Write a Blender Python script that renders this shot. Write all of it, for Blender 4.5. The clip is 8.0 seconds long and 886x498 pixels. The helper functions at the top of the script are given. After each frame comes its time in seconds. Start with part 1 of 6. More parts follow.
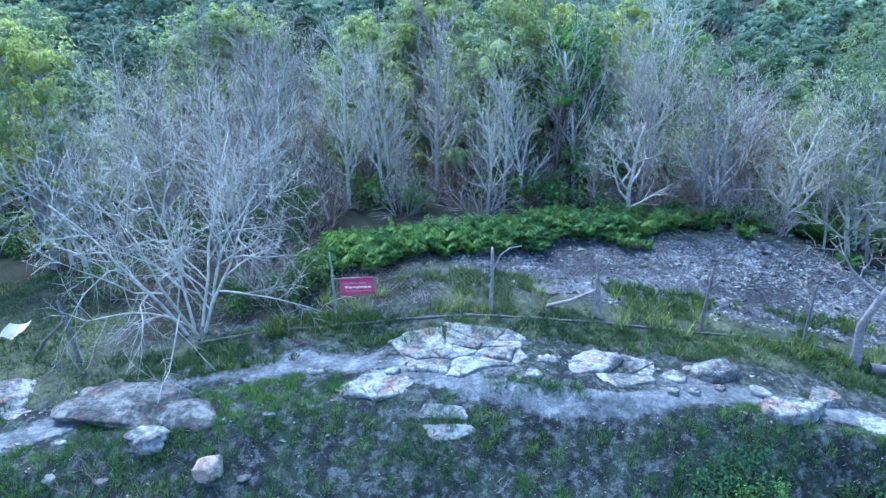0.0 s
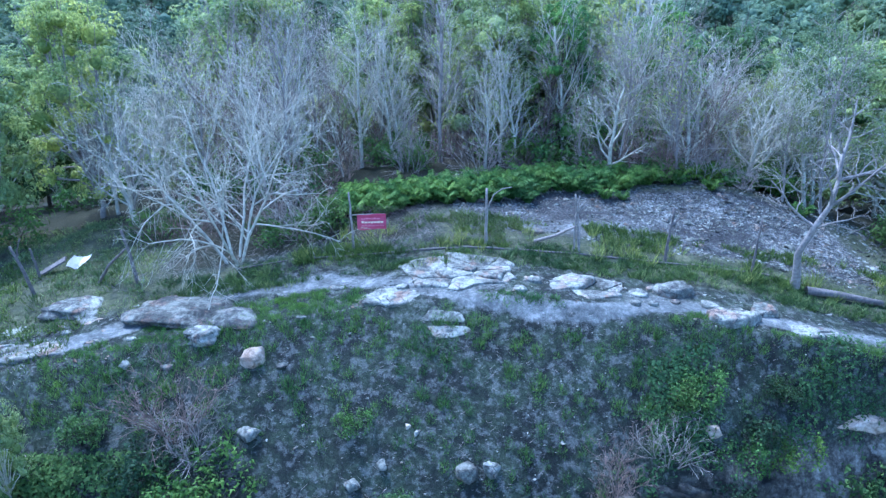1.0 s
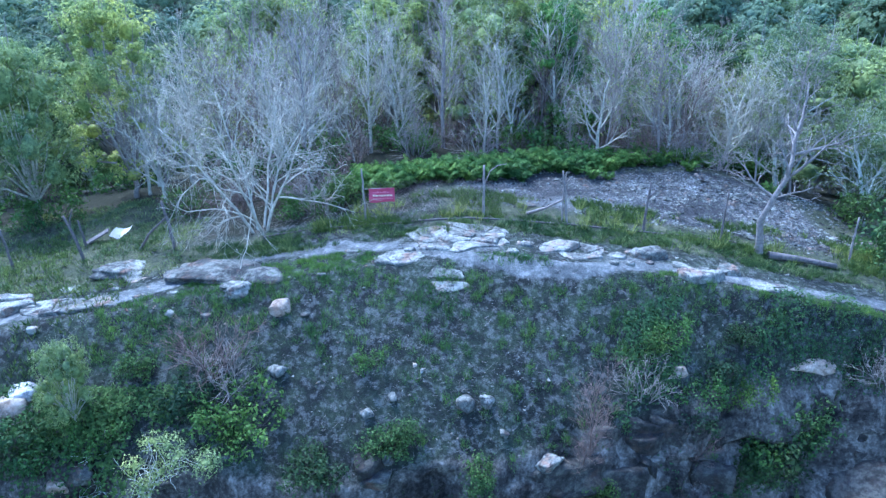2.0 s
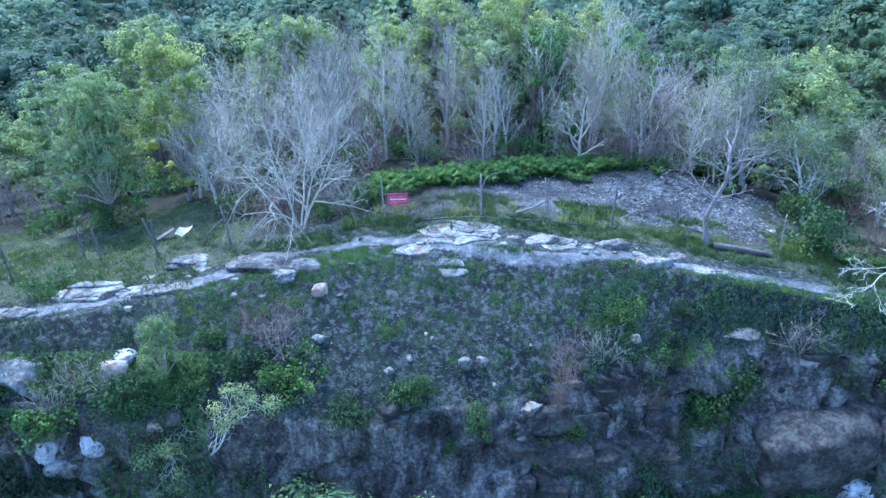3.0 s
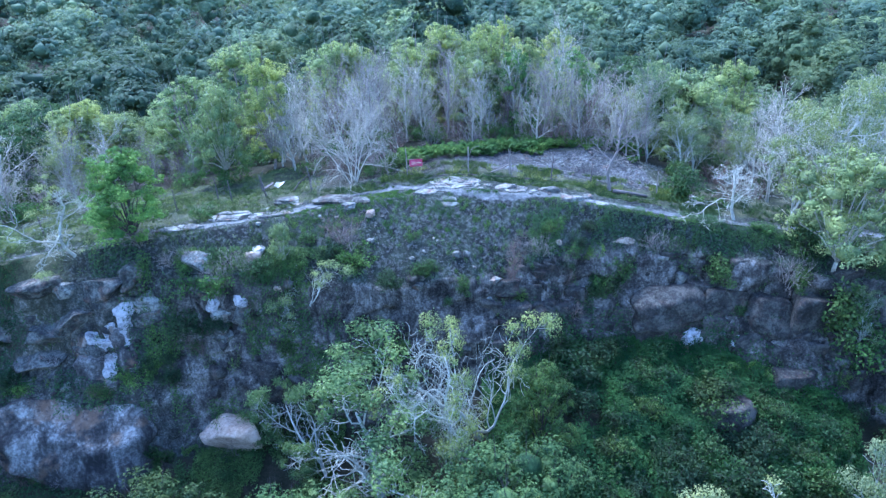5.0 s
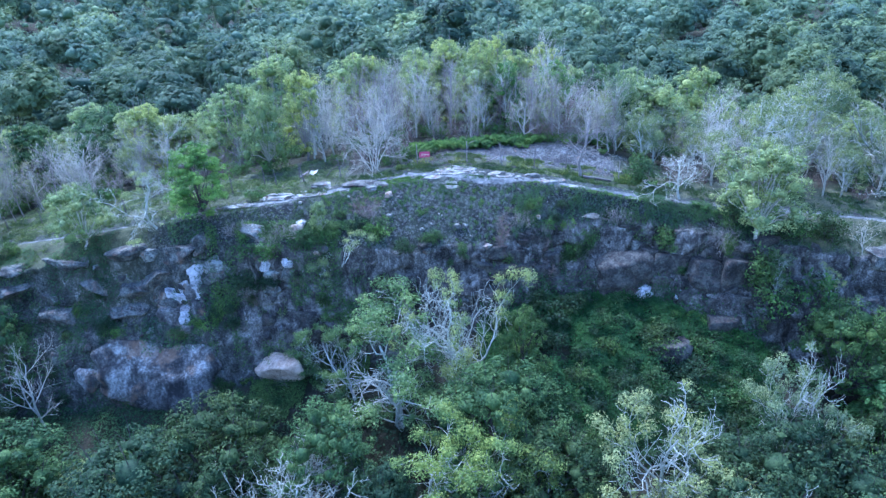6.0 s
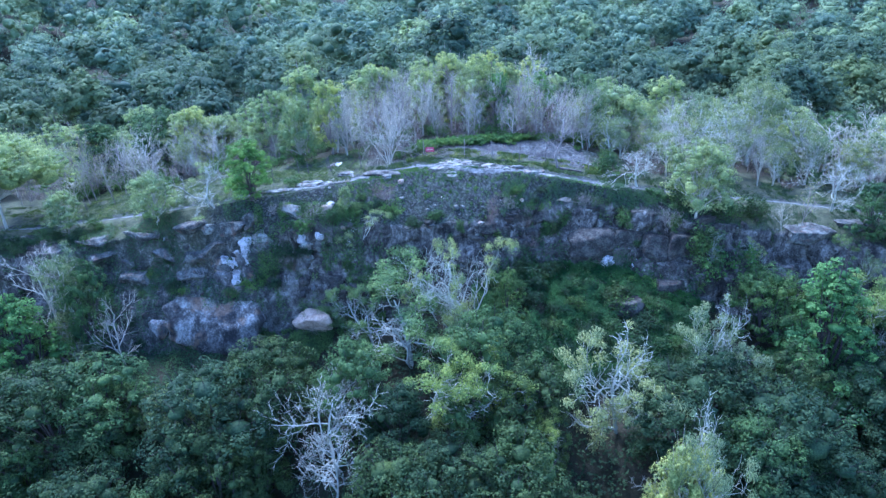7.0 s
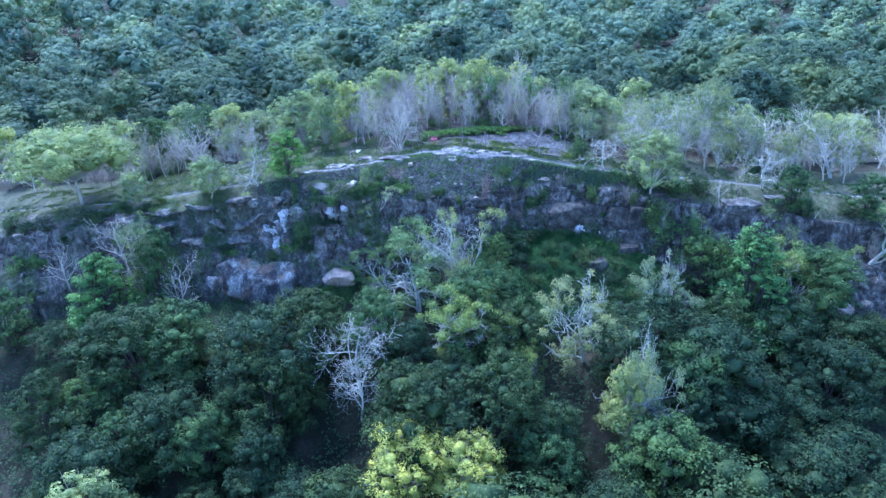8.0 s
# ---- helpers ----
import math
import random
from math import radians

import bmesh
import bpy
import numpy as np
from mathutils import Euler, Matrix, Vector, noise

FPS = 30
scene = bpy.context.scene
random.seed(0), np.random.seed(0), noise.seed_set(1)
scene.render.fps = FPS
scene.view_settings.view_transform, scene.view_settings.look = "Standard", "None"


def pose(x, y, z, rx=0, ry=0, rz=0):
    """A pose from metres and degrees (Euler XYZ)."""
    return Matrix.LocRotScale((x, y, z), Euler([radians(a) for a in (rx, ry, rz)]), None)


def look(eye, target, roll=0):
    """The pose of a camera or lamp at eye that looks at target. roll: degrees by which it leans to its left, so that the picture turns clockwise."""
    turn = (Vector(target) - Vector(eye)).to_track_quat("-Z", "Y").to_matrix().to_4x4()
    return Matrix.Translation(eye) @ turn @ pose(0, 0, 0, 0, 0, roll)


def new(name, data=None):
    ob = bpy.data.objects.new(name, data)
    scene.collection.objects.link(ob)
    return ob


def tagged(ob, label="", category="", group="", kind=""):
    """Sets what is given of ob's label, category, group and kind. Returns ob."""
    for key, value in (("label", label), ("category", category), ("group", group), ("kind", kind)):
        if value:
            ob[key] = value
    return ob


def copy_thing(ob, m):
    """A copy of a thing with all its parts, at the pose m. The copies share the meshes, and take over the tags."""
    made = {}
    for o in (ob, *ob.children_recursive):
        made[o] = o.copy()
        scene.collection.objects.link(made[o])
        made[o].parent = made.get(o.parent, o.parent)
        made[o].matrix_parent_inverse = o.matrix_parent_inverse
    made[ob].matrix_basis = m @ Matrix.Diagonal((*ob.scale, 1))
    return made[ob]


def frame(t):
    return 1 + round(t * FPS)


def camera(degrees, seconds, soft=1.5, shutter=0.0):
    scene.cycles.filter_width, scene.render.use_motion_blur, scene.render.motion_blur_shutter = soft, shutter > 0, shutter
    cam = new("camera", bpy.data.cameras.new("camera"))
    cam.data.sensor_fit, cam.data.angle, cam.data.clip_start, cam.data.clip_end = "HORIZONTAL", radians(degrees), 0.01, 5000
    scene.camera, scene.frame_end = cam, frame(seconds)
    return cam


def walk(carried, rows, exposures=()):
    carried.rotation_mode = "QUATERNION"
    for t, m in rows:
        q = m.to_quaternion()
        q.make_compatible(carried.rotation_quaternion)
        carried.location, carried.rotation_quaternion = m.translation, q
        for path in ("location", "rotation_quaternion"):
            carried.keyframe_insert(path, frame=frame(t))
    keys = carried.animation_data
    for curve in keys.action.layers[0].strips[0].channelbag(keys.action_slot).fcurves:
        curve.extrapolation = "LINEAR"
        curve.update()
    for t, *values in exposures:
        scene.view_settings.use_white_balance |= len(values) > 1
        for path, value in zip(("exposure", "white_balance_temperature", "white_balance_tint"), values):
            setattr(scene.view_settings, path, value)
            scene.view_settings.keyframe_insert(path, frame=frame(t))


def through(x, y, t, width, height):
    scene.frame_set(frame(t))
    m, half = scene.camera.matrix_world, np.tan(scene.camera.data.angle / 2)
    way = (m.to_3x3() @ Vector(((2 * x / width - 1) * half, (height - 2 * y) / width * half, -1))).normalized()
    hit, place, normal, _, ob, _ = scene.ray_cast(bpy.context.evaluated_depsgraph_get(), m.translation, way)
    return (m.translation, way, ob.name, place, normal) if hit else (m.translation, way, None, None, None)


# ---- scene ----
import collections

cam = camera(65.7, 8.0, soft=1.45)
PATH = [
    (0, (-0.366, -0.31, 7.727), (-0.302, 1.548, 6.988), -0.7),
    (0.5, (-0.446, -2.556, 7.424), (-0.386, -0.7, 6.682), -0.6),
    (1, (-0.44, -3.492, 7.496), (-0.387, -1.644, 6.733), -0.7),
    (1.5, (-0.424, -4.396, 7.34), (-0.379, -2.545, 6.585), -0.8),
    (2, (-0.488, -6.082, 7.46), (-0.445, -4.231, 6.705), -0.9),
    (3.3, (-0.446, -12.199, 9.802), (-0.432, -10.361, 9.015), -1.8),
    (3.5, (-0.313, -13.427, 9.87), (-0.305, -11.584, 9.092), -1.7),
    (4, (-0.264, -17.023, 10.649), (-0.265, -15.18, 9.87), -1.9),
    (4.5, (-0.323, -21.405, 11.349), (-0.326, -19.562, 10.575), -1.9),
    (5.8, (-0.337, -34.209, 14.135), (-0.349, -32.367, 13.356), -2.1),
    (6, (-0.223, -36.173, 14.59), (-0.243, -34.331, 13.809), -2.2),
    (6.5, (-0.046, -41.653, 15.935), (-0.074, -39.813, 15.152), -2.2),
    (7, (-0.16, -47.6, 17.237), (-0.185, -45.759, 16.456), -2.0),
    (7.5, (-0.395, -54.201, 18.398), (-0.415, -52.36, 17.617), -2.0),
    (8, (-0.7, -61.238, 19.59), (-0.714, -59.397, 18.809), -1.9),
]
EXPOSURES = [(0, 1.89, 4450, 16), (4.5, 2.01, 4490, 22), (8, 2.09, 4390, 26)]
walk(cam, [(t, look(eye, target, roll)) for t, eye, target, roll in PATH], EXPOSURES)

# ---------------------------------------------------------------- light: an even evening sky, the sun veiled behind the ridge
SUN_HIGH, SUN_ROUND = 60.0, -35.0
world = bpy.data.worlds.new("sky")
scene.world = world
world.use_nodes = True
sky = world.node_tree.nodes.new("ShaderNodeTexSky")
sky.sky_type, sky.sun_disc = "NISHITA", False
sky.sun_elevation, sky.sun_rotation = radians(SUN_HIGH), radians(SUN_ROUND)
sky.altitude, sky.air_density, sky.dust_density = 200, 1.2, 1.5
back = world.node_tree.nodes["Background"]
world.node_tree.links.new(sky.outputs["Color"], back.inputs["Color"])
back.inputs["Strength"].default_value = 0.14
lamp = bpy.data.lights.new("sun", "SUN")
lamp.energy, lamp.angle, lamp.color = 2.0, radians(11), (1.0, 0.97, 0.9)
sun = new("sun", lamp)
a, h = radians(SUN_ROUND), radians(SUN_HIGH)
sun.matrix_world = look((80 * math.sin(a) * math.cos(h), 80 * math.cos(a) * math.cos(h), 80 * math.sin(h)), (0, 0, 0))


# ---------------------------------------------------------------- materials
class Mat:
    """A node material, with short ways to add noise, ramps and mixes."""

    def __init__(self, name, rough=0.8, gloss=0.5):
        self.mat = bpy.data.materials.new(name)
        self.mat.use_nodes = True
        self.tree = self.mat.node_tree
        self.bsdf = self.tree.nodes["Principled BSDF"]
        self.bsdf.inputs["Roughness"].default_value = rough
        self.bsdf.inputs["Specular IOR Level"].default_value = gloss
        self.where = self.node("ShaderNodeTexCoord").outputs["Object"]

    def node(self, kind, **sets):
        n = self.tree.nodes.new(kind)
        for k, v in sets.items():
            n.inputs[k.replace("_", " ")].default_value = v
        return n

    def join(self, a, b):
        self.tree.links.new(a, b)

    def place(self):
        """World place, so that patterns don't repeat on copies."""
        return self.node("ShaderNodeNewGeometry").outputs["Position"]

    def noise(self, scale, detail=6.0, rough=0.6, at=None, distort=0.0):
        n = self.node("ShaderNodeTexNoise", Scale=scale, Detail=detail, Roughness=rough, Distortion=distort)
        self.join(at or self.place(), n.inputs["Vector"])
        return n.outputs["Fac"]

    def cells(self, scale, at=None, feature="F1", out="Distance"):
        n = self.node("ShaderNodeTexVoronoi", Scale=scale)
        n.feature = feature
        self.join(at or self.place(), n.inputs["Vector"])
        return n.outputs[out]

    def ramp(self, fac, *stops):
        n = self.node("ShaderNodeValToRGB")
        e = n.color_ramp.elements
        while len(e) < len(stops):
            e.new(0.5)
        for el, (p, c) in zip(e, stops):
            el.position = p
            el.color = (*c, 1) if len(c) == 3 else c
        self.join(fac, n.inputs["Fac"])
        return n.outputs["Color"]

    def grey(self, fac, a, b):
        return self.ramp(fac, (a, (0, 0, 0)), (b, (1, 1, 1)))

    def mix(self, fac, a, b, how="MIX"):
        n = self.node("ShaderNodeMix")
        n.data_type, n.blend_type = "RGBA", how
        for src, i in ((fac, 0), (a, 6), (b, 7)):
            if isinstance(src, (int, float)):
                n.inputs[i].default_value = src
            elif isinstance(src, tuple):
                n.inputs[i].default_value = (*src, 1)
            else:
                self.join(src, n.inputs[i])
        return n.outputs[2]

    def maths(self, how, a, b=0.0):
        n = self.node("ShaderNodeMath")
        n.operation = how
        for src, i in ((a, 0), (b, 1)):
            if isinstance(src, (int, float)):
                n.inputs[i].default_value = src
            else:
                self.join(src, n.inputs[i])
        return n.outputs[0]

    def attribute(self, name):
        n = self.node("ShaderNodeAttribute")
        n.attribute_name = name
        return n.outputs["Fac"]

    def shade(self, colour, bump=None, strength=0.4, depth=0.05):
        if isinstance(colour, tuple):
            self.bsdf.inputs["Base Color"].default_value = (*colour, 1)
        else:
            self.join(colour, self.bsdf.inputs["Base Color"])
        if bump is not None:
            b = self.node("ShaderNodeBump", Strength=strength, Distance=depth)
            self.join(bump, b.inputs["Height"])
            self.join(b.outputs["Normal"], self.bsdf.inputs["Normal"])
        return self.mat


def leaf_material(name, dark, mid, pale, through=0.3, rough=0.65, patches=0.55, tones=False):
    """Leaves: each one a little different, letting some light through."""
    m = Mat(name, rough, 0.12)
    g = m.node("ShaderNodeNewGeometry")
    each = m.ramp(g.outputs["Random Per Island"], (0.0, dark), (0.5, mid), (1.0, pale))
    info = m.node("ShaderNodeObjectInfo")
    tree = m.ramp(info.outputs["Random"], (0.0, (0.8, 0.86, 0.9)), (0.5, (1, 1, 1)), (1.0, (1.25, 1.15, 0.85)))
    col = m.mix(1.0, each, tree, "MULTIPLY")
    patch = m.ramp(m.noise(patches, 3), (0.36, (0.64, 0.72, 0.78)), (0.64, (1.3, 1.22, 1.0)))
    col = m.mix(1.0, col, patch, "MULTIPLY")
    if tones:
        # every crown of a joined wood has its own tone; gap growth always a dark one
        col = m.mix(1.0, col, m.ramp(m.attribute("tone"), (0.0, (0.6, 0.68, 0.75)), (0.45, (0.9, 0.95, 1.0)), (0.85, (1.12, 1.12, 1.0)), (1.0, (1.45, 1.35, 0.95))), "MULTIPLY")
    speck = m.ramp(m.noise(7, 3, 0.7), (0.4, (0.62, 0.66, 0.66)), (0.6, (1.2, 1.16, 1.1)))
    col = m.mix(1.0, col, speck, "MULTIPLY")
    m.shade(col)
    t = m.node("ShaderNodeBsdfTranslucent")
    m.join(col, t.inputs["Color"])
    mixed = m.node("ShaderNodeMixShader", Fac=through)
    m.join(m.bsdf.outputs[0], mixed.inputs[1])
    m.join(t.outputs[0], mixed.inputs[2])
    m.join(mixed.outputs[0], m.tree.nodes["Material Output"].inputs["Surface"])
    return m.mat


def bark_material(name, dark, pale, scale=9.0):
    m = Mat(name, 0.85, 0.25)
    n = m.noise(scale, 6, 0.65)
    col = m.ramp(n, (0.3, dark), (0.62, pale))
    col = m.mix(m.grey(m.noise(1.3, 3), 0.4, 0.7), col, m.mix(0.6, col, dark), "MIX")
    return m.shade(col, n, 0.5, 0.02)


def rock_material(name, dark, mid, pale, ochre=0.25, crack=1.0, lichen=0.5):
    m = Mat(name, 0.92, 0.2)
    big, small = m.noise(1.3, 8, 0.65, distort=0.6), m.noise(7, 8, 0.72)
    col = m.ramp(m.mix(0.45, big, small), (0.41, dark), (0.49, mid), (0.57, pale))
    warm = m.grey(m.noise(2.1, 5, 0.65), 0.54, 0.66)
    col = m.mix(m.maths("MULTIPLY", warm, ochre), col, m.mix(0.75, col, (0.30, 0.17, 0.10)))
    spots = m.grey(m.noise(4.2, 8, 0.75, distort=0.9), 0.54, 0.6)
    col = m.mix(m.maths("MULTIPLY", spots, lichen), col, (0.035, 0.035, 0.04))
    veins = m.node("ShaderNodeTexVoronoi", Scale=2.6)
    veins.feature = "DISTANCE_TO_EDGE"
    bent = m.node("ShaderNodeMix")
    bent.data_type = "RGBA"
    bent.blend_type = "LINEAR_LIGHT"
    bent.inputs[0].default_value = 0.16
    m.join(m.place(), bent.inputs[6])
    n = m.node("ShaderNodeTexNoise", Scale=3.0, Detail=5.0)
    m.join(m.place(), n.inputs["Vector"])
    m.join(n.outputs["Color"], bent.inputs[7])
    m.join(bent.outputs[2], veins.inputs["Vector"])
    split = m.grey(veins.outputs["Distance"], 0.0, 0.03)
    split = m.mix(m.grey(m.noise(1.7, 4, 0.6), 0.47, 0.56), (1.0, 1.0, 1.0), split)
    col = m.mix(split, m.mix(0.7, col, (0.03, 0.03, 0.032)), col)
    pits = m.grey(m.noise(17, 6, 0.75), 0.52, 0.63)
    col = m.mix(m.maths("MULTIPLY", pits, 0.55 * lichen), col, (0.04, 0.042, 0.042))
    height = m.mix(0.5, m.mix(0.5, small, m.noise(24, 4, 0.7)), split)
    return m.shade(col, height, 0.7, 0.06 * crack)


def streaked_material(name):
    """A rock face washed by water: pale, dark and ochre bands that run down it."""
    m = Mat(name, 0.92, 0.2)
    tall = m.node("ShaderNodeMapping")
    tall.inputs["Scale"].default_value = (1.0, 1.0, 0.22)
    m.join(m.place(), tall.inputs["Vector"])
    run, fine = m.noise(0.85, 6, 0.6, at=tall.outputs["Vector"], distort=1.0), m.noise(6, 8, 0.72)
    col = m.ramp(m.mix(0.35, run, fine), (0.41, (0.028, 0.028, 0.025)), (0.49, (0.08, 0.078, 0.066)), (0.55, (0.18, 0.177, 0.15)), (0.61, (0.36, 0.36, 0.31)))
    warm = m.grey(m.noise(0.55, 4, 0.6), 0.53, 0.62)
    col = m.mix(m.maths("MULTIPLY", warm, 0.7), col, m.mix(0.5, col, (0.34, 0.22, 0.12)))
    spots = m.grey(m.noise(3.4, 8, 0.75, distort=0.8), 0.55, 0.6)
    col = m.mix(m.maths("MULTIPLY", spots, 0.6), col, (0.03, 0.03, 0.032))
    return m.shade(col, m.mix(0.5, fine, m.noise(20, 5, 0.7)), 0.7, 0.07)


def ground_material():
    """Soil, sand of the way, gravel, grass floor and bare rock by the land's own zones."""
    m = Mat("ground", 0.95, 0.15)
    fine, mid, big = m.noise(9, 8, 0.7), m.noise(1.6, 7, 0.65), m.noise(0.35, 5, 0.6)
    soil = m.ramp(m.mix(0.4, m.mix(0.5, fine, mid), big), (0.4, (0.011, 0.014, 0.012)), (0.53, (0.021, 0.025, 0.021)), (0.68, (0.058, 0.064, 0.056)))
    soil = m.mix(m.grey(m.noise(1.2, 7, 0.7), 0.43, 0.57), soil, m.ramp(fine, (0.4, (0.024, 0.034, 0.022)), (0.64, (0.062, 0.082, 0.05))))
    litter = m.ramp(m.mix(0.6, fine, big), (0.4, (0.015, 0.019, 0.01)), (0.52, (0.034, 0.035, 0.02)), (0.66, (0.085, 0.073, 0.05)))
    turf = m.ramp(m.mix(0.5, mid, fine), (0.36, (0.024, 0.03, 0.016)), (0.52, (0.07, 0.08, 0.04)), (0.66, (0.15, 0.15, 0.09)))
    sand = m.ramp(m.mix(0.45, mid, fine), (0.36, (0.05, 0.056, 0.052)), (0.5, (0.125, 0.135, 0.124)), (0.62, (0.26, 0.27, 0.248)))
    scree = m.ramp(m.mix(0.5, m.noise(14, 6, 0.75), m.mix(0.5, m.noise(2.6, 6, 0.7), big)), (0.41, (0.022, 0.022, 0.023)), (0.51, (0.058, 0.061, 0.057)), (0.61, (0.27, 0.28, 0.26)))
    tall = m.node("ShaderNodeMapping")
    tall.inputs["Scale"].default_value = (1.0, 1.0, 0.3)
    m.join(m.place(), tall.inputs["Vector"])
    streak = m.noise(1.3, 6, 0.6, at=tall.outputs["Vector"], distort=1.2)
    stone = m.ramp(m.mix(0.3, m.mix(0.45, m.noise(0.9, 8, 0.65, distort=0.6), fine), streak), (0.42, (0.016, 0.016, 0.014)), (0.49, (0.06, 0.058, 0.048)), (0.545, (0.145, 0.14, 0.114)), (0.61, (0.31, 0.3, 0.255)))
    ragged = m.maths("SUBTRACT", m.mix(0.5, mid, fine), 0.5)

    def zone(name, sharp=0.22):
        v = m.maths("ADD", m.attribute(name), m.maths("MULTIPLY", ragged, 1.6))
        return m.grey(v, 0.5 - sharp, 0.5 + sharp)

    chips = m.grey(m.cells(17), 0.2, 0.14)
    chips = m.maths("MULTIPLY", chips, m.grey(m.noise(5, 5, 0.7), 0.5, 0.6))
    soil = m.mix(m.maths("MULTIPLY", chips, 0.5), soil, (0.19, 0.2, 0.18))
    pits = m.grey(m.noise(22, 4, 0.75), 0.36, 0.54)
    soil = m.mix(pits, m.mix(0.6, soil, (0.015, 0.018, 0.015)), soil)
    col = m.mix(zone("turf"), soil, turf)
    col = m.mix(zone("wood_floor"), col, litter)
    col = m.mix(zone("stone"), col, stone)
    col = m.mix(zone("scree"), col, scree)
    col = m.mix(zone("sand"), col, sand)
    bump = m.mix(0.5, fine, m.noise(28, 5, 0.7))
    return m.shade(col, bump, 0.85, 0.08)


GROUND = ground_material()
PALE_ROCK = rock_material("pale_rock", (0.057, 0.06, 0.051), (0.16, 0.168, 0.138), (0.315, 0.327, 0.268), 0.75, 1.0, 0.75)
STREAKED = streaked_material("streaked_rock")
GREY_ROCK = rock_material("grey_rock", (0.029, 0.031, 0.026), (0.083, 0.087, 0.071), (0.195, 0.203, 0.164), 0.4, 1.0, 0.7)
DARK_ROCK = rock_material("dark_rock", (0.02, 0.02, 0.0165), (0.045, 0.045, 0.036), (0.105, 0.104, 0.082), 0.15, 1.2, 0.5)
WHITE_ROCK = rock_material("bleached_rock", (0.15, 0.15, 0.142), (0.36, 0.36, 0.335), (0.54, 0.535, 0.5), 0.15, 0.6, 0.3)
SMOOTH_OCHRE = rock_material("smooth_ochre_rock", (0.28, 0.21, 0.135), (0.45, 0.35, 0.235), (0.56, 0.45, 0.32), 0.4, 0.4, 0.08)
OCHRE_ROCK = rock_material("ochre_rock", (0.15, 0.122, 0.085), (0.32, 0.265, 0.19), (0.48, 0.42, 0.32), 0.6, 0.8, 0.25)
GREY_BARK = bark_material("grey_bark", (0.14, 0.128, 0.11), (0.355, 0.325, 0.275))
PALE_BARK = bark_material("pale_bark", (0.24, 0.235, 0.185), (0.56, 0.55, 0.425))
WHITE_BARK = bark_material("white_bark", (0.24, 0.25, 0.2), (0.53, 0.56, 0.45))
DARK_BARK = bark_material("dark_bark", (0.028, 0.025, 0.022), (0.101, 0.090, 0.078))
RED_BARK = bark_material("brown_twigs", (0.07, 0.052, 0.042), (0.22, 0.165, 0.13))
LEAF_DEEP = leaf_material("deep_leaves", (0.031, 0.058, 0.028), (0.046, 0.083, 0.039), (0.077, 0.126, 0.057))
# distance haze is put into this colour: paler and greyer than the near forest
LEAF_HAZED = leaf_material("hazed_far_leaves", (0.145, 0.212, 0.142), (0.18, 0.255, 0.165), (0.22, 0.3, 0.188), patches=0.085, tones=True)
# the same green about half as bright, with less of that haze put in
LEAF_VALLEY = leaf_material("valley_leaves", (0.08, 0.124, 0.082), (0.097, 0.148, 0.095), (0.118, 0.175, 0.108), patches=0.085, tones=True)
LEAF_MID = leaf_material("green_leaves", (0.058, 0.108, 0.04), (0.08, 0.142, 0.05), (0.115, 0.19, 0.068))
LEAF_BRIGHT = leaf_material("fresh_leaves", (0.24, 0.325, 0.115), (0.345, 0.425, 0.165), (0.45, 0.53, 0.235), 0.5)
LEAF_SOFT = leaf_material("soft_leaves", (0.15, 0.205, 0.085), (0.205, 0.265, 0.115), (0.28, 0.34, 0.16), 0.4)
LEAF_VEIL = leaf_material("light_leaves", (0.13, 0.21, 0.075), (0.19, 0.28, 0.1), (0.27, 0.36, 0.14), 0.4)
LEAF_PALE = leaf_material("grey_green_leaves", (0.19, 0.25, 0.125), (0.27, 0.335, 0.17), (0.36, 0.42, 0.22), 0.4)
LEAF_YELLOW = leaf_material("yellow_leaves", (0.22, 0.29, 0.1), (0.3, 0.37, 0.14), (0.4, 0.46, 0.19))
LEAF_FERN = leaf_material("fern_leaves", (0.06, 0.12, 0.03), (0.09, 0.175, 0.045), (0.14, 0.24, 0.07))
LEAF_FULL = leaf_material("rich_leaves", (0.09, 0.19, 0.055), (0.14, 0.27, 0.075), (0.21, 0.36, 0.11), 0.4)
LEAF_CONE = leaf_material("vine_leaves", (0.085, 0.18, 0.055), (0.13, 0.255, 0.078), (0.195, 0.34, 0.112), 0.4)
GRASS = leaf_material("grass", (0.055, 0.1, 0.035), (0.085, 0.14, 0.05), (0.13, 0.19, 0.075), 0.2)
POST_WOOD = bark_material("post_wood", (0.06, 0.055, 0.05), (0.2, 0.18, 0.16), 14)
DRY_WOOD = bark_material("dry_wood", (0.13, 0.12, 0.10), (0.33, 0.3, 0.26), 12)
WIRE = Mat("rusty_wire", 0.6).shade((0.16, 0.13, 0.11))
SIGN_RED = Mat("sign_red", 0.55)
SIGN_RED = SIGN_RED.shade(SIGN_RED.ramp(SIGN_RED.noise(9, 5), (0.35, (0.36, 0.04, 0.085)), (0.65, (0.46, 0.075, 0.14))))
SIGN_PALE = Mat("sign_letters", 0.6).shade((0.78, 0.66, 0.45))
SIGN_PINK = Mat("sign_faded", 0.6).shade((0.62, 0.2, 0.26))
TARP = Mat("tarpaulin", 0.7)
TARP = TARP.shade(TARP.ramp(TARP.noise(5, 5), (0.35, (0.4, 0.38, 0.32)), (0.65, (0.62, 0.59, 0.52))))
LEAF_GOLD = leaf_material("golden_leaves", (0.32, 0.37, 0.075), (0.44, 0.49, 0.11), (0.56, 0.6, 0.16))
CREEPER_LIGHT = leaf_material("ledge_creepers", (0.045, 0.09, 0.035), (0.068, 0.128, 0.047), (0.1, 0.175, 0.066))
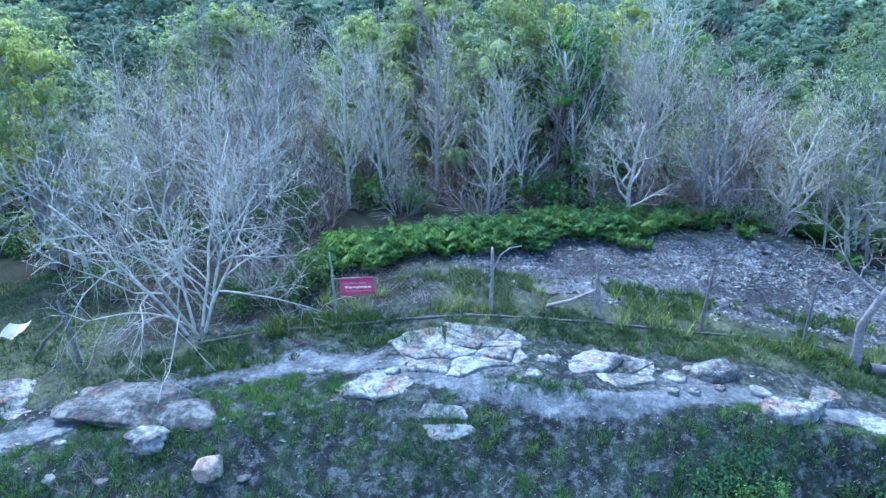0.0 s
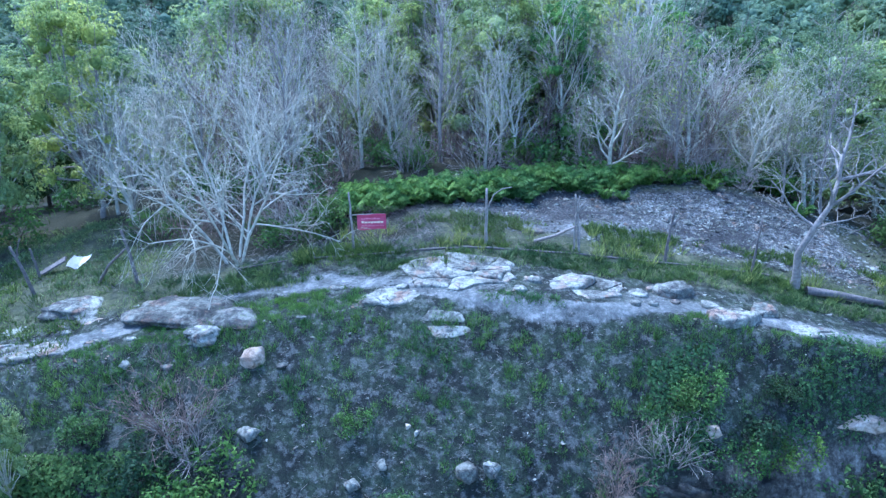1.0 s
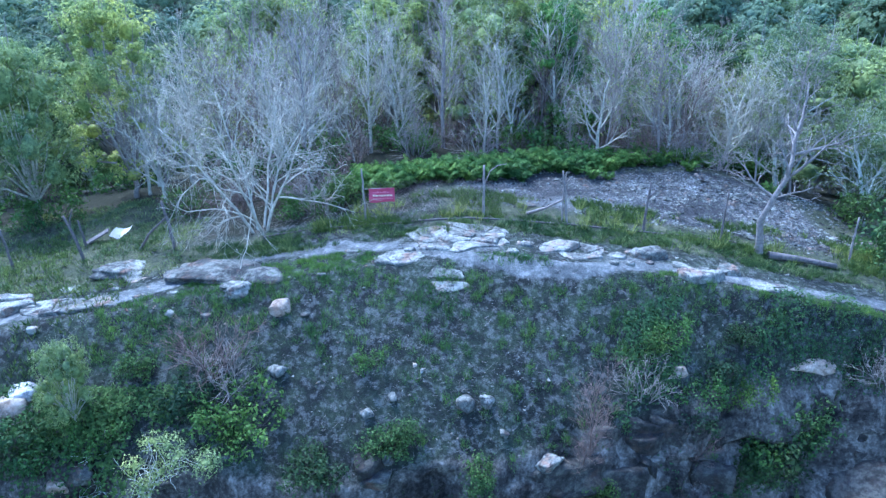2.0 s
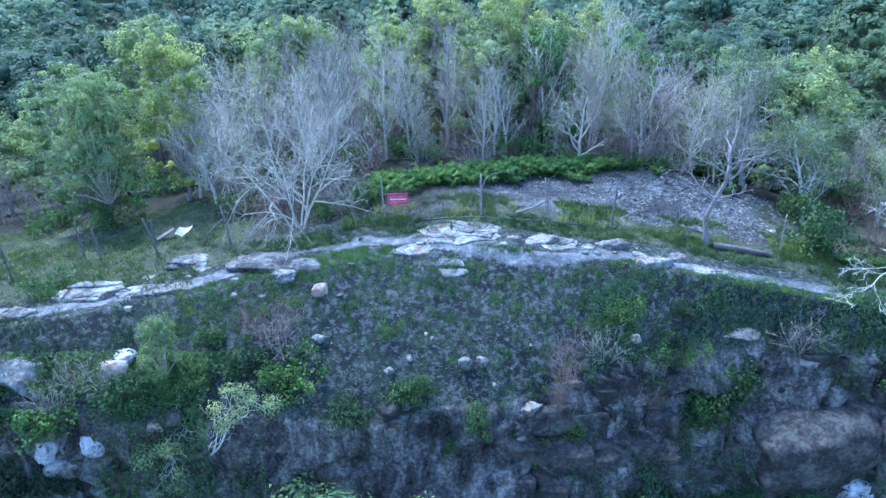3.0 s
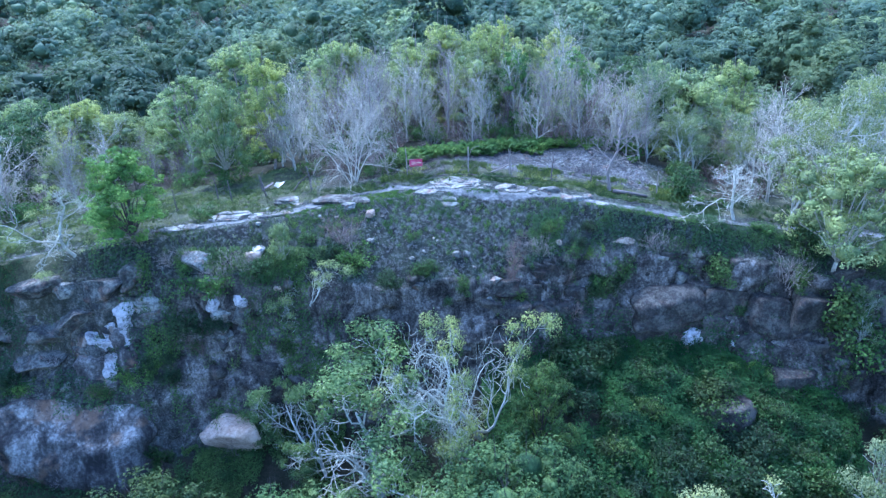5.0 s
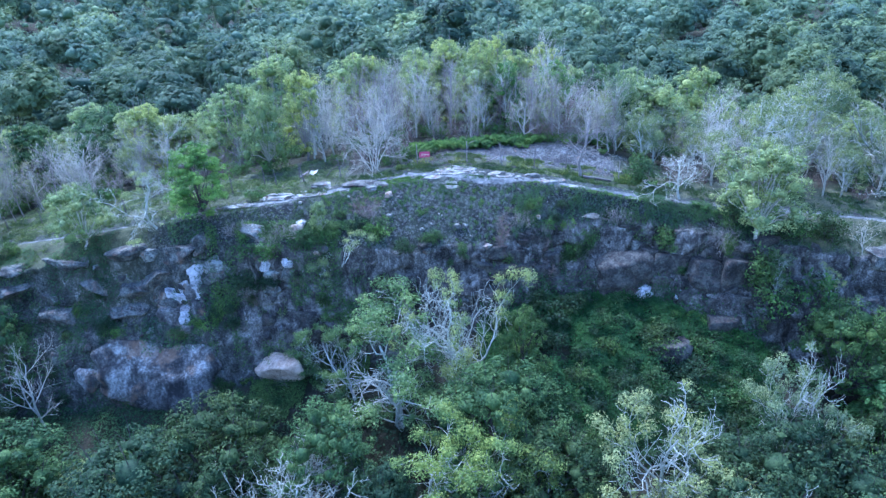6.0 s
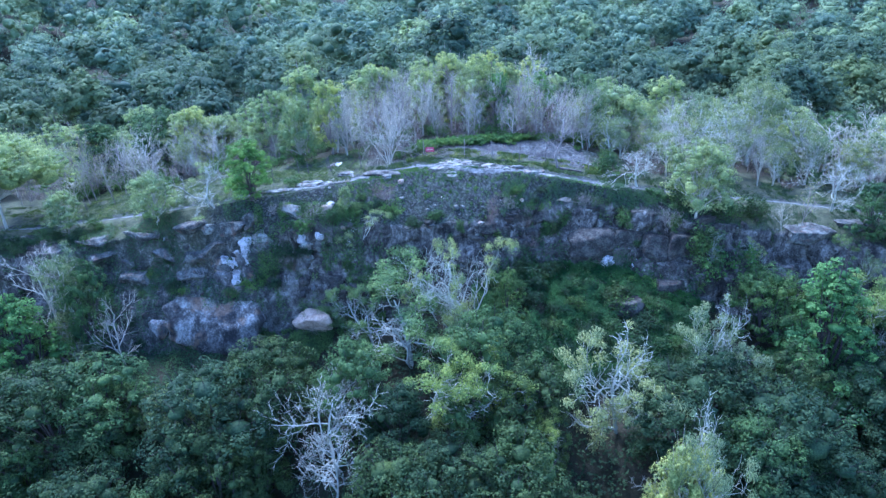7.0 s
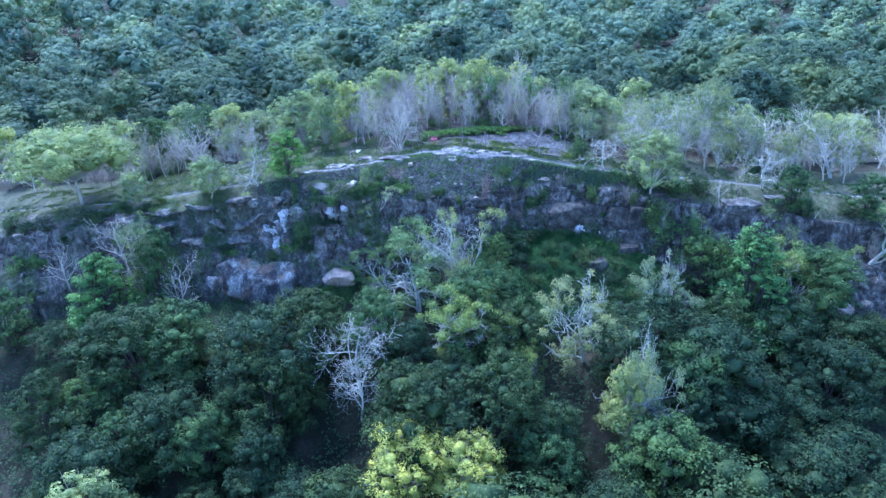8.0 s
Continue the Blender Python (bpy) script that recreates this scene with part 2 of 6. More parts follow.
CREEPER = leaf_material("creeper_leaves", (0.031, 0.077, 0.023), (0.043, 0.103, 0.03), (0.057, 0.133, 0.038))
STRAW = leaf_material("straw_grass", (0.13, 0.18, 0.07), (0.2, 0.26, 0.1), (0.31, 0.37, 0.16), 0.2)
TUFT = leaf_material("tuft_grass", (0.075, 0.15, 0.04), (0.12, 0.22, 0.06), (0.18, 0.3, 0.09), 0.35)


# ---------------------------------------------------------------- land
# stations across the ridge (x) and the ridge's section there
XS = [-60, -47, -38, -30, -25, -17, -10, -4, 1, 6, 10, 14, 20, 30, 45]
WAY_Y = [14, 12.8, 12.0, 10.3, 9.5, 9.7, 10.7, 12.0, 12.6, 12.0, 11.0, 10.2, 10.7, 10.5, 10]
WAY_Z = [-6.5, -5.3, -4.7, -3.4, -2.5, -1.4, -0.8, -0.2, 0.1, -0.5, -1.0, -1.7, -2.7, -3.9, -6]
TOP_Y = [8, 7, 5.6, 6.8, 7.5, 8.0, 7.3, 6.8, 7.3, 8.8, 9.8, 8.7, 7.4, 6.2, 5]
TOP_Z = [-8, -6.2, -5.2, -4.4, -3.6, -3.0, -3.5, -3.9, -3.7, -3.4, -3.0, -3.1, -4.2, -5.3, -8]
FOOT_Y = [2, 2, 2.2, 2.8, 3.2, 4.5, 5.6, 4.8, 5.2, 7.2, 8.2, 7.4, 5, 3, 1]
FOOT_Z = [-15, -14, -13.5, -13, -13, -12.4, -12, -10.5, -8.5, -8.0, -8.0, -8.2, -10, -14, -16]
FINE = np.arange(-60.0, 45.5, 0.5)


def station(values):
    """A smooth curve over x through the section's values."""
    v = np.interp(FINE, XS, values)
    k = np.exp(-0.5 * (np.arange(-6, 7) / 2.6) ** 2)
    k /= k.sum()
    return np.convolve(np.pad(v, 6, mode="edge"), k, mode="valid")


CURVE = {n: station(v) for n, v in (("wy", WAY_Y), ("wz", WAY_Z), ("ty", TOP_Y), ("tz", TOP_Z), ("fy", FOOT_Y), ("fz", FOOT_Z))}


def at(name, x):
    return np.interp(x, FINE, CURVE[name])


def ease(a, b, v):
    s = np.clip((v - a) / (b - a), 0, 1)
    return s * s * (3 - 2 * s)


def waves(x, y, scale, seed):
    """Cheap smooth relief between -1 and 1."""
    v = 0
    for i in range(5):
        a = seed * 1.7 + i * 2.399
        v = v + np.sin((x * math.cos(a) + y * math.sin(a)) / scale * (1 + 0.23 * i) + seed * 3.1 + i * 1.3)
    return v / 5


def section(x, y):
    """Smooth height of the land at x, y."""
    wy, wz, ty, tz, fy, fz = (at(n, x) for n in ("wy", "wz", "ty", "tz", "fy", "fz"))
    crest = wy - 0.9
    # behind the way: a level strip, then the back slope and the valley floor, then the far hill
    back = y - wy
    plateau = wz + 0.25 * ease(0.8, 3.5, back) + 0.25 * ease(4, 9, back) * ease(-14, -2, x) * (1 - ease(9, 16, x))
    plateau = plateau + 0.75 * np.exp(-((x - 11) / 4.5) ** 2 - ((y - 19.3) / 3.4) ** 2)
    drop = np.minimum(np.maximum(back - 11, 0) * 0.21, 40)
    valley = -15.5 + 1.6 * waves(x, y, 22, 5)
    behind = plateau - drop
    behind = np.where(back > 11, np.maximum(behind, valley - 1), behind)
    behind = behind + (valley - behind) * ease(45, 85, y)
    hill = np.maximum(y - 150 - 30 * waves(x, y * 0, 60, 2), 0)
    behind = behind + hill * 0.10 + 12 * ease(60, 200, np.abs(x)) * ease(60, 170, y) + 5.0 * waves(x, y, 19, 9) * ease(80, 130, y)
    # below the way: grass slope, cliff, forest slope
    s1 = np.clip((crest - y) / np.maximum(crest - ty, 0.3), 0, 1)
    s1 = s1 + 0.25 * s1 * (s1 - 1)
    slope = wz + (tz - wz) * s1
    s2 = np.clip((ty - y) / np.maximum(ty - fy, 0.3), 0, 1)
    cliff = tz + (fz - tz) * (s2 + 0.10 * np.sin(2 * math.pi * s2))
    d = np.maximum(fy - y, 0)
    foot = fz - 0.66 * np.minimum(d, 28) - 0.22 * np.clip(d - 28, 0, 60) - 0.02 * np.maximum(d - 88, 0)
    z = np.where(y > crest, behind, np.where(y > ty, slope, np.where(y > fy, cliff, foot)))
    return z


def relief(x, y):
    """Lumps of the ground: mild on the level, ragged on the cliff."""
    ty, fy, wy = at("ty", x), at("fy", x), at("wy", x)
    steep = ease(ty + 1.0, ty - 0.3, y) * ease(fy - 2.5, fy - 0.2, y)
    soft = 0.10 * waves(x, y, 1.1, 3) + 0.06 * waves(x, y, 0.45, 7)
    soft = soft * (0.35 + 0.65 * ease(0.8, 3, np.abs(y - wy))) + 0.9 * waves(x, y, 5, 4) * ease(fy, fy - 6, y) + 0.7 * waves(x, y, 8, 6) * ease(wy + 12, wy + 22, y)
    return soft + steep * (0.32 * waves(x, y * 1.5, 0.9, 11) + 0.16 * waves(x, y, 0.35, 13))


def height(x, y):
    return section(x, y) + relief(x, y)


# ---------------------------------------------------------------- building helpers
def part(name, mesh, material, parent=None, label=""):
    """One mesh object, under a thing or on its own."""
    if isinstance(mesh, bmesh.types.BMesh):
        data = bpy.data.meshes.new(name)
        mesh.to_mesh(data)
        mesh.free()
    else:
        data = mesh
    if not data.materials:
        data.materials.append(material)
    ob = new(name, data)
    if parent:
        ob.parent = parent
    if label:
        ob["label"] = label
    return ob


def thing(name, m, label, category, group=""):
    ob = new(name)
    ob.empty_display_size = 0.3
    ob.matrix_world = m
    return tagged(ob, label, category, group)


def sheet_mesh(name, verts, faces, smooth=True):
    data = bpy.data.meshes.new(name)
    data.from_pydata(verts, [], faces)
    data.polygons.foreach_set("use_smooth", [smooth] * len(data.polygons))
    data.update()
    return data


class Wood:
    """Collects tapered tubes into one mesh."""

    def __init__(self):
        self.verts, self.faces = [], []

    def tube(self, points, radii, sides):
        first = len(self.verts)
        axis = Vector((0.31, 0.87, 0.38))
        for i, p in enumerate(points):
            d = points[min(i + 1, len(points) - 1)] - points[max(i - 1, 0)]
            u = d.cross(axis)
            if u.length < 1e-6:
                u = Vector((1, 0, 0))
            u.normalize()
            w = d.cross(u).normalized()
            for k in range(sides):
                a = 2 * math.pi * k / sides
                self.verts.append(p + radii[i] * (math.cos(a) * u + math.sin(a) * w))
        for i in range(len(points) - 1):
            for k in range(sides):
                a, b = first + i * sides + k, first + i * sides + (k + 1) % sides
                self.faces.append((a, b, b + sides, a + sides))
        if sides > 4:
            last = first + (len(points) - 1) * sides
            self.faces.append(tuple(range(last, last + sides)))

    def twig(self, a, b, radius):
        """A pointed last shoot of three faces."""
        first = len(self.verts)
        u = (b - a).orthogonal().normalized() * radius
        w = (b - a).normalized().cross(u)
        self.verts += [a + u, a - u * 0.5 + w * 0.87, a - u * 0.5 - w * 0.87, b]
        self.faces += [(first, first + 1, first + 3), (first + 1, first + 2, first + 3), (first + 2, first, first + 3)]

    def mesh(self, name):
        return sheet_mesh(name, [tuple(v) for v in self.verts], self.faces)


def bough(wood, rng, start, way, length, radius, rules, level, tips):
    """A wandering limb with its side shoots. rules, level by level: segments, sides, wander, lift, shoots, ratio, spread, first."""
    seg, sides, wander, lift, shoots, ratio, spread, first = rules[level]
    points, p, d = [start.copy()], start.copy(), way.normalized()
    for i in range(seg):
        d = (d + Vector((rng.gauss(0, wander), rng.gauss(0, wander), rng.gauss(0, wander) + lift))).normalized()
        p = p + d * (length / seg)
        points.append(p.copy())
    if level + 1 == len(rules) and seg == 1:
        wood[min(level, len(wood) - 1)].twig(start, p, max(radius, 0.006))
        tips.append((p, d, level))
        return
    thin = 0.25 if level < len(rules) - 1 else 0.35
    wood[min(level, len(wood) - 1)].tube(points, [max(radius * (1 - (1 - thin) * i / seg), 0.0055) for i in range(seg + 1)], sides)
    tips.append((points[-1], d, level))
    if level + 1 >= len(rules):
        if seg > 1:
            tips.append((points[seg // 2 + 1], d, level))
        return
    for k in range(shoots):
        f = first + (1 - first) * (k + rng.random()) / shoots
        i = min(int(f * seg), seg - 1)
        q = points[i].lerp(points[i + 1], f * seg - i)
        along = (points[i + 1] - points[i]).normalized()
        side = along.orthogonal().normalized()
        side.rotate(Matrix.Rotation(k * 2.399 + rng.uniform(-0.5, 0.5), 3, along))
        a = radians(rng.uniform(0.7, 1.25) * spread)
        out = along * math.cos(a) + side * math.sin(a)
        bough(wood, rng, q, out, length * ratio * rng.uniform(0.65, 1.2) * (1.15 - 0.45 * f), radius * (1 - 0.7 * f) * 0.6, rules, level + 1, tips)


def ball(detail):
    """Corners and faces of a round ball."""
    bm = bmesh.new()
    bmesh.ops.create_icosphere(bm, subdivisions=detail, radius=1.0)
    v = np.array([tuple(p.co) for p in bm.verts])
    f = np.array([[p.index for p in q.verts] for q in bm.faces])
    bm.free()
    return v, f


BALLS = {k: ball(k) for k in (1, 2)}


def leaf_mass(rng, masses, fill, flat=0.8, rough=0.13, detail=1):
    """The closed, lumpy inside of a crown's rounded masses, on which its leaves lie."""
    v, f = BALLS[detail]
    mid = np.array([tuple(c) for c, r in masses])
    size = np.array([r for c, r in masses]) * fill
    grow = 1 + rng.normal(0, rough, (len(mid), len(v), 1))
    pts = mid[:, None] + v[None] * grow * size[:, None, None] * np.array((1, 1, flat))
    idx = (np.arange(len(mid))[:, None, None] * len(v) + f[None]).reshape(-1, 3)
    return pts.reshape(-1, 3), idx


def leaf_mesh(name, spots, size, seed, shape=0.45, up=0.4, messy=0.3, solid=()):
    """Leaves of one face each. spots: rows of place and outward way. solid: the closed masses on which they lie."""
    rng = np.random.default_rng(seed)
    spots = np.asarray(spots, float)
    n = len(spots)
    out = spots[:, 3:6] + np.array((0, 0, up)) + rng.normal(0, messy, (n, 3))
    out /= np.linalg.norm(out, axis=1)[:, None] + 1e-9
    along = rng.normal(0, 1, (n, 3)) + spots[:, 3:6] * 0.6
    along[:, 2] -= 0.35
    along -= out * (along * out).sum(1)[:, None]
    along /= np.linalg.norm(along, axis=1)[:, None] + 1e-9
    side = np.cross(out, along)
    s = size * rng.uniform(0.6, 1.35, n)[:, None]
    c = spots[:, :3]
    v = np.stack((c - along * s * 0.45 + side * s * shape * 0.8, c - along * s * 0.45 - side * s * shape * 0.8, c + along * s * 0.65), 1)
    idx = np.arange(n * 3).reshape(-1, 3)
    v = v.reshape(-1, 3)
    for pts, f in solid:
        idx = np.concatenate((idx, f + len(v)))
        v = np.concatenate((v, pts))
    return tri_mesh(name, v, idx, smooth=len(solid) > 0)


def tri_mesh(name, v, idx, smooth=False):
    data = bpy.data.meshes.new(name)
    data.vertices.add(len(v))
    data.vertices.foreach_set("co", np.asarray(v, float).reshape(-1))
    data.loops.add(idx.size)
    data.loops.foreach_set("vertex_index", idx.reshape(-1).astype(np.int32))
    data.polygons.add(len(idx))
    data.polygons.foreach_set("loop_start", np.arange(0, idx.size, 3, dtype=np.int32))
    data.polygons.foreach_set("use_smooth", np.full(len(idx), smooth))
    data.update(calc_edges=True)
    return data


def lobes(rng, count, centre, wide, tall, low=-0.35, cone=0.0):
    """Places and sizes of the rounded masses that make a crown."""
    made = []
    for k in range(count):
        a = k * 2.399 + rng.uniform(-0.4, 0.4)
        h = low + (1 - low) * ((k + 0.5) / count) ** 0.8
        r = math.sqrt(max(0.02, 1 - max(h, 0) ** 2)) * rng.uniform(0.55, 0.95) * (1 if k else 0.2)
        slim = 1 - cone * (h - low) / (1 - low)
        r *= slim
        made.append((Vector((centre[0] + wide * r * math.cos(a), centre[1] + wide * r * math.sin(a), centre[2] + tall * h)), rng.uniform(0.24, 0.56) * wide * (0.4 + 0.6 * slim)))
    return made


def lobe_spots(rng, masses, total, flat=0.75, clumps=11, loose=0.2, sprays=None):
    """Places for `total` leaves: each of the crown's lobes carries small rounded sprays, thick on top and outside."""
    rows, whole = [], sum(r * r for c, r in masses)
    mean = math.sqrt(whole / len(masses))
    for c, r in masses:
        m = max(int(clumps * (r / mean) ** 1.5), 4)
        d = rng.normal(0, 1, (m, 3))
        d[:, 2] = np.abs(d[:, 2]) * 1.2 - 0.45
        d /= np.linalg.norm(d, axis=1)[:, None]
        mid = np.array(c) + d * r * rng.uniform(0.6, 0.9, (m, 1)) * np.array((1, 1, flat))
        size = r * rng.uniform(0.24, 0.5, m)
        n = max(int(total * r * r / whole / m), 3)
        if sprays is not None:
            sprays.extend(zip(mid, size))
        e = rng.normal(0, 1, (m, n, 3)) + d[:, None] * 0.6 + np.array((0, 0, 0.4))
        e /= np.linalg.norm(e, axis=2)[:, :, None]
        pos = mid[:, None] + e * (size[:, None] * (1 - np.abs(rng.normal(0, loose, (m, n)))))[:, :, None] * np.array((1, 1, 0.7))
        rows.append(np.concatenate((pos, e), 2).reshape(-1, 6))
    return np.concatenate(rows)


def lush_tree(name, seed, tall, wide, bark, foliage, label, group, total=2600, size=0.25, count=11, solid=True, body=0.52, low=-0.35, cone=0.0, clumps=11, fill=0.4):
    """A full-crowned tree: trunk and limbs, and leaves massed in rounded lobes."""
    rng, nrng = random.Random(seed), np.random.default_rng(seed)
    root = thing(name, Matrix(), label, "tree", group)
    masses = lobes(rng, count, (0, 0, tall * (1 - body * 0.62)), wide * 0.5, tall * body * 0.5, low, cone)
    wood = Wood()
    fork = Vector((rng.uniform(-0.2, 0.2), rng.uniform(-0.2, 0.2), tall * (1 - body) * 0.85))
    r = 0.013 * tall + 0.02
    wood.tube([Vector((0, 0, -0.6)), Vector((0.05, 0, 0.2)), fork * 0.6 + Vector((0.1, 0.05, 0)), fork], [r * 1.5, r * 1.1, r, r * 0.85], 7)
    for c, s in masses:
        mid = fork.lerp(c, 0.5) + Vector((rng.uniform(-0.3, 0.3), rng.uniform(-0.3, 0.3), 0.25))
        wood.tube([fork, mid, c, c + (c - mid) * 0.5 + Vector((0, 0, s * 0.3))], [r * 0.6, r * 0.36, r * 0.2, 0.008], 4)
        for k in range(5):
            d = Vector((rng.gauss(0, 1), rng.gauss(0, 1), abs(rng.gauss(0, 0.8)))).normalized() * s * 1.02
            wood.tube([mid.lerp(c, 0.6 + 0.08 * k), c + d * 0.5, c + d], [r * 0.16, r * 0.09, 0.006], 3)
    part("trunk", wood.mesh("trunk"), bark, root)
    sprays = []
    spots = lobe_spots(nrng, masses, total, 0.8, clumps, 0.16, sprays)
    inside = (leaf_mass(nrng, masses, fill, 0.8), leaf_mass(nrng, sprays, fill * 0.6, 0.6, 0.25)) if solid else ()
    part("crown", leaf_mesh("crown", spots, size, seed, solid=inside), foliage, root)
    return root


def tip_clumps(rng, tips, levels, radius, gap, share, patch):
    """Centres of the leaf clumps: tips that keep their distance, in some parts of the crown only."""
    made, cells = [], collections.defaultdict(list)
    for p, d, level in rng.sample(tips, len(tips)):
        if level not in levels or rng.random() > share or noise.noise(p * 0.5) < patch:
            continue
        k = tuple(int(math.floor(c / gap)) for c in p)
        close = [q for a in (-1, 0, 1) for b in (-1, 0, 1) for c in (-1, 0, 1) for q in cells[k[0] + a, k[1] + b, k[2] + c]]
        if all((p - q).length > gap for q in close):
            cells[k].append(p)
            made.append((p + Vector((0, 0, radius * 0.25)), radius * rng.uniform(0.6, 1.3)))
    return made


def clump_mesh(nrng, seed, clumps, leaves, size, fill):
    """Small leaves over each clump, thick on its upper side, round a lumpy inside."""
    mean = sum(r * r for c, r in clumps) / len(clumps)
    rows = []
    for c, r in clumps:
        n = max(int(leaves * r * r / mean), 8)
        e = nrng.normal(0, 1, (n, 3)) + np.array((0, 0, 0.35))
        e /= np.linalg.norm(e, axis=1)[:, None]
        lump = 1 + 0.22 * np.sin(e[:, :1] * 5 + c[0] * 3) * np.sin(e[:, 1:2] * 5 + c[1] * 3)
        pos = np.array(c) + e * lump * r * (1.1 - np.abs(nrng.normal(0, 0.38, (n, 1)))) * np.array((1, 1, 0.7))
        rows.append(np.concatenate((pos, e), 1))
    solid = (leaf_mass(nrng, clumps, fill, 0.55, 0.2),) if fill else ()
    return leaf_mesh("crown", np.concatenate(rows), size, seed, messy=0.45, shape=0.55, solid=solid)


def shoot_tree(name, seed, rules, length, radius, bark, label, group, foliage=None, leaves=0, size=0.16, puff=0.22, lean=(0, 0), stems=1, spread=(0.25, 0.7), levels=(2, 3), share=1.0, clump=None):
    """A tree or shrub whose shoots all show: bare, or with leaves round its tips."""
    rng, nrng = random.Random(seed), np.random.default_rng(seed)
    root = thing(name, Matrix(), label, "shrub" if "shrub" in name else "tree", group)
    wood, tips = [Wood(), Wood(), Wood()], []
    wood[1] = wood[0] if "shrub" not in name else wood[2]
    for k in range(stems):
        a = k * 2.399 + rng.random()
        tilt = 0.0 if stems == 1 else rng.uniform(*spread)
        way = Vector((lean[0] + tilt * math.cos(a), lean[1] + tilt * math.sin(a), 1))
        base = Vector((0.12 * math.cos(a), 0.12 * math.sin(a), -0.4)) if stems > 1 else Vector((0, 0, -0.5))
        bough(wood, rng, base, way, length * rng.uniform(0.8, 1.1), radius, rules, 0, tips)
    part("stem" if "shrub" in name else "trunk", wood[0].mesh("trunk"), bark, root)
    tagged(part("twig_crown", wood[2].mesh("twig_crown"), bark, root), kind="stuff")
    if foliage and clump:
        radius, gap, part_of, patch, count, leaf, fill = clump
        part("crown", clump_mesh(nrng, seed, tip_clumps(rng, tips, levels, radius, gap, part_of, patch), count, leaf, fill), foliage, root)
    elif foliage and leaves:
        rows = []
        for p, d, level in tips:
            if level in levels and rng.random() < share:
                off = nrng.normal(0, puff, (leaves, 3))
                off *= np.minimum(1, 1.5 * puff / (np.linalg.norm(off, axis=1)[:, None] + 1e-6))
                pos = np.array(p) + off
                o = off / (np.linalg.norm(off, axis=1)[:, None] + 1e-6)
                rows.append(np.concatenate((pos, o), 1))
        if rows:
            part("crown", leaf_mesh("crown", np.concatenate(rows), size, seed), foliage, root)
    return root


# ---------------------------------------------------------------- the ground: one sheet to the horizon
def spread(near, step, far, grow):
    """Even steps to `near`, then ever longer ones to `far`."""
    v, s = [0.0], step
    while v[-1] < far:
        if v[-1] > near:
            s *= grow
        v.append(v[-1] + s)
    return v


TRAIL_X = (-60, -9, -7, -5.6, -2.7, -1.5, 0.4, 2, 3.6, 4.8, 6.2, 8.3, 12, 60)
TRAIL_D = (0, 0, 0.6, 1.2, 0.8, 0.4, -0.85, -1.2, -1.05, -0.65, -0.15, -0.25, 0, 0)


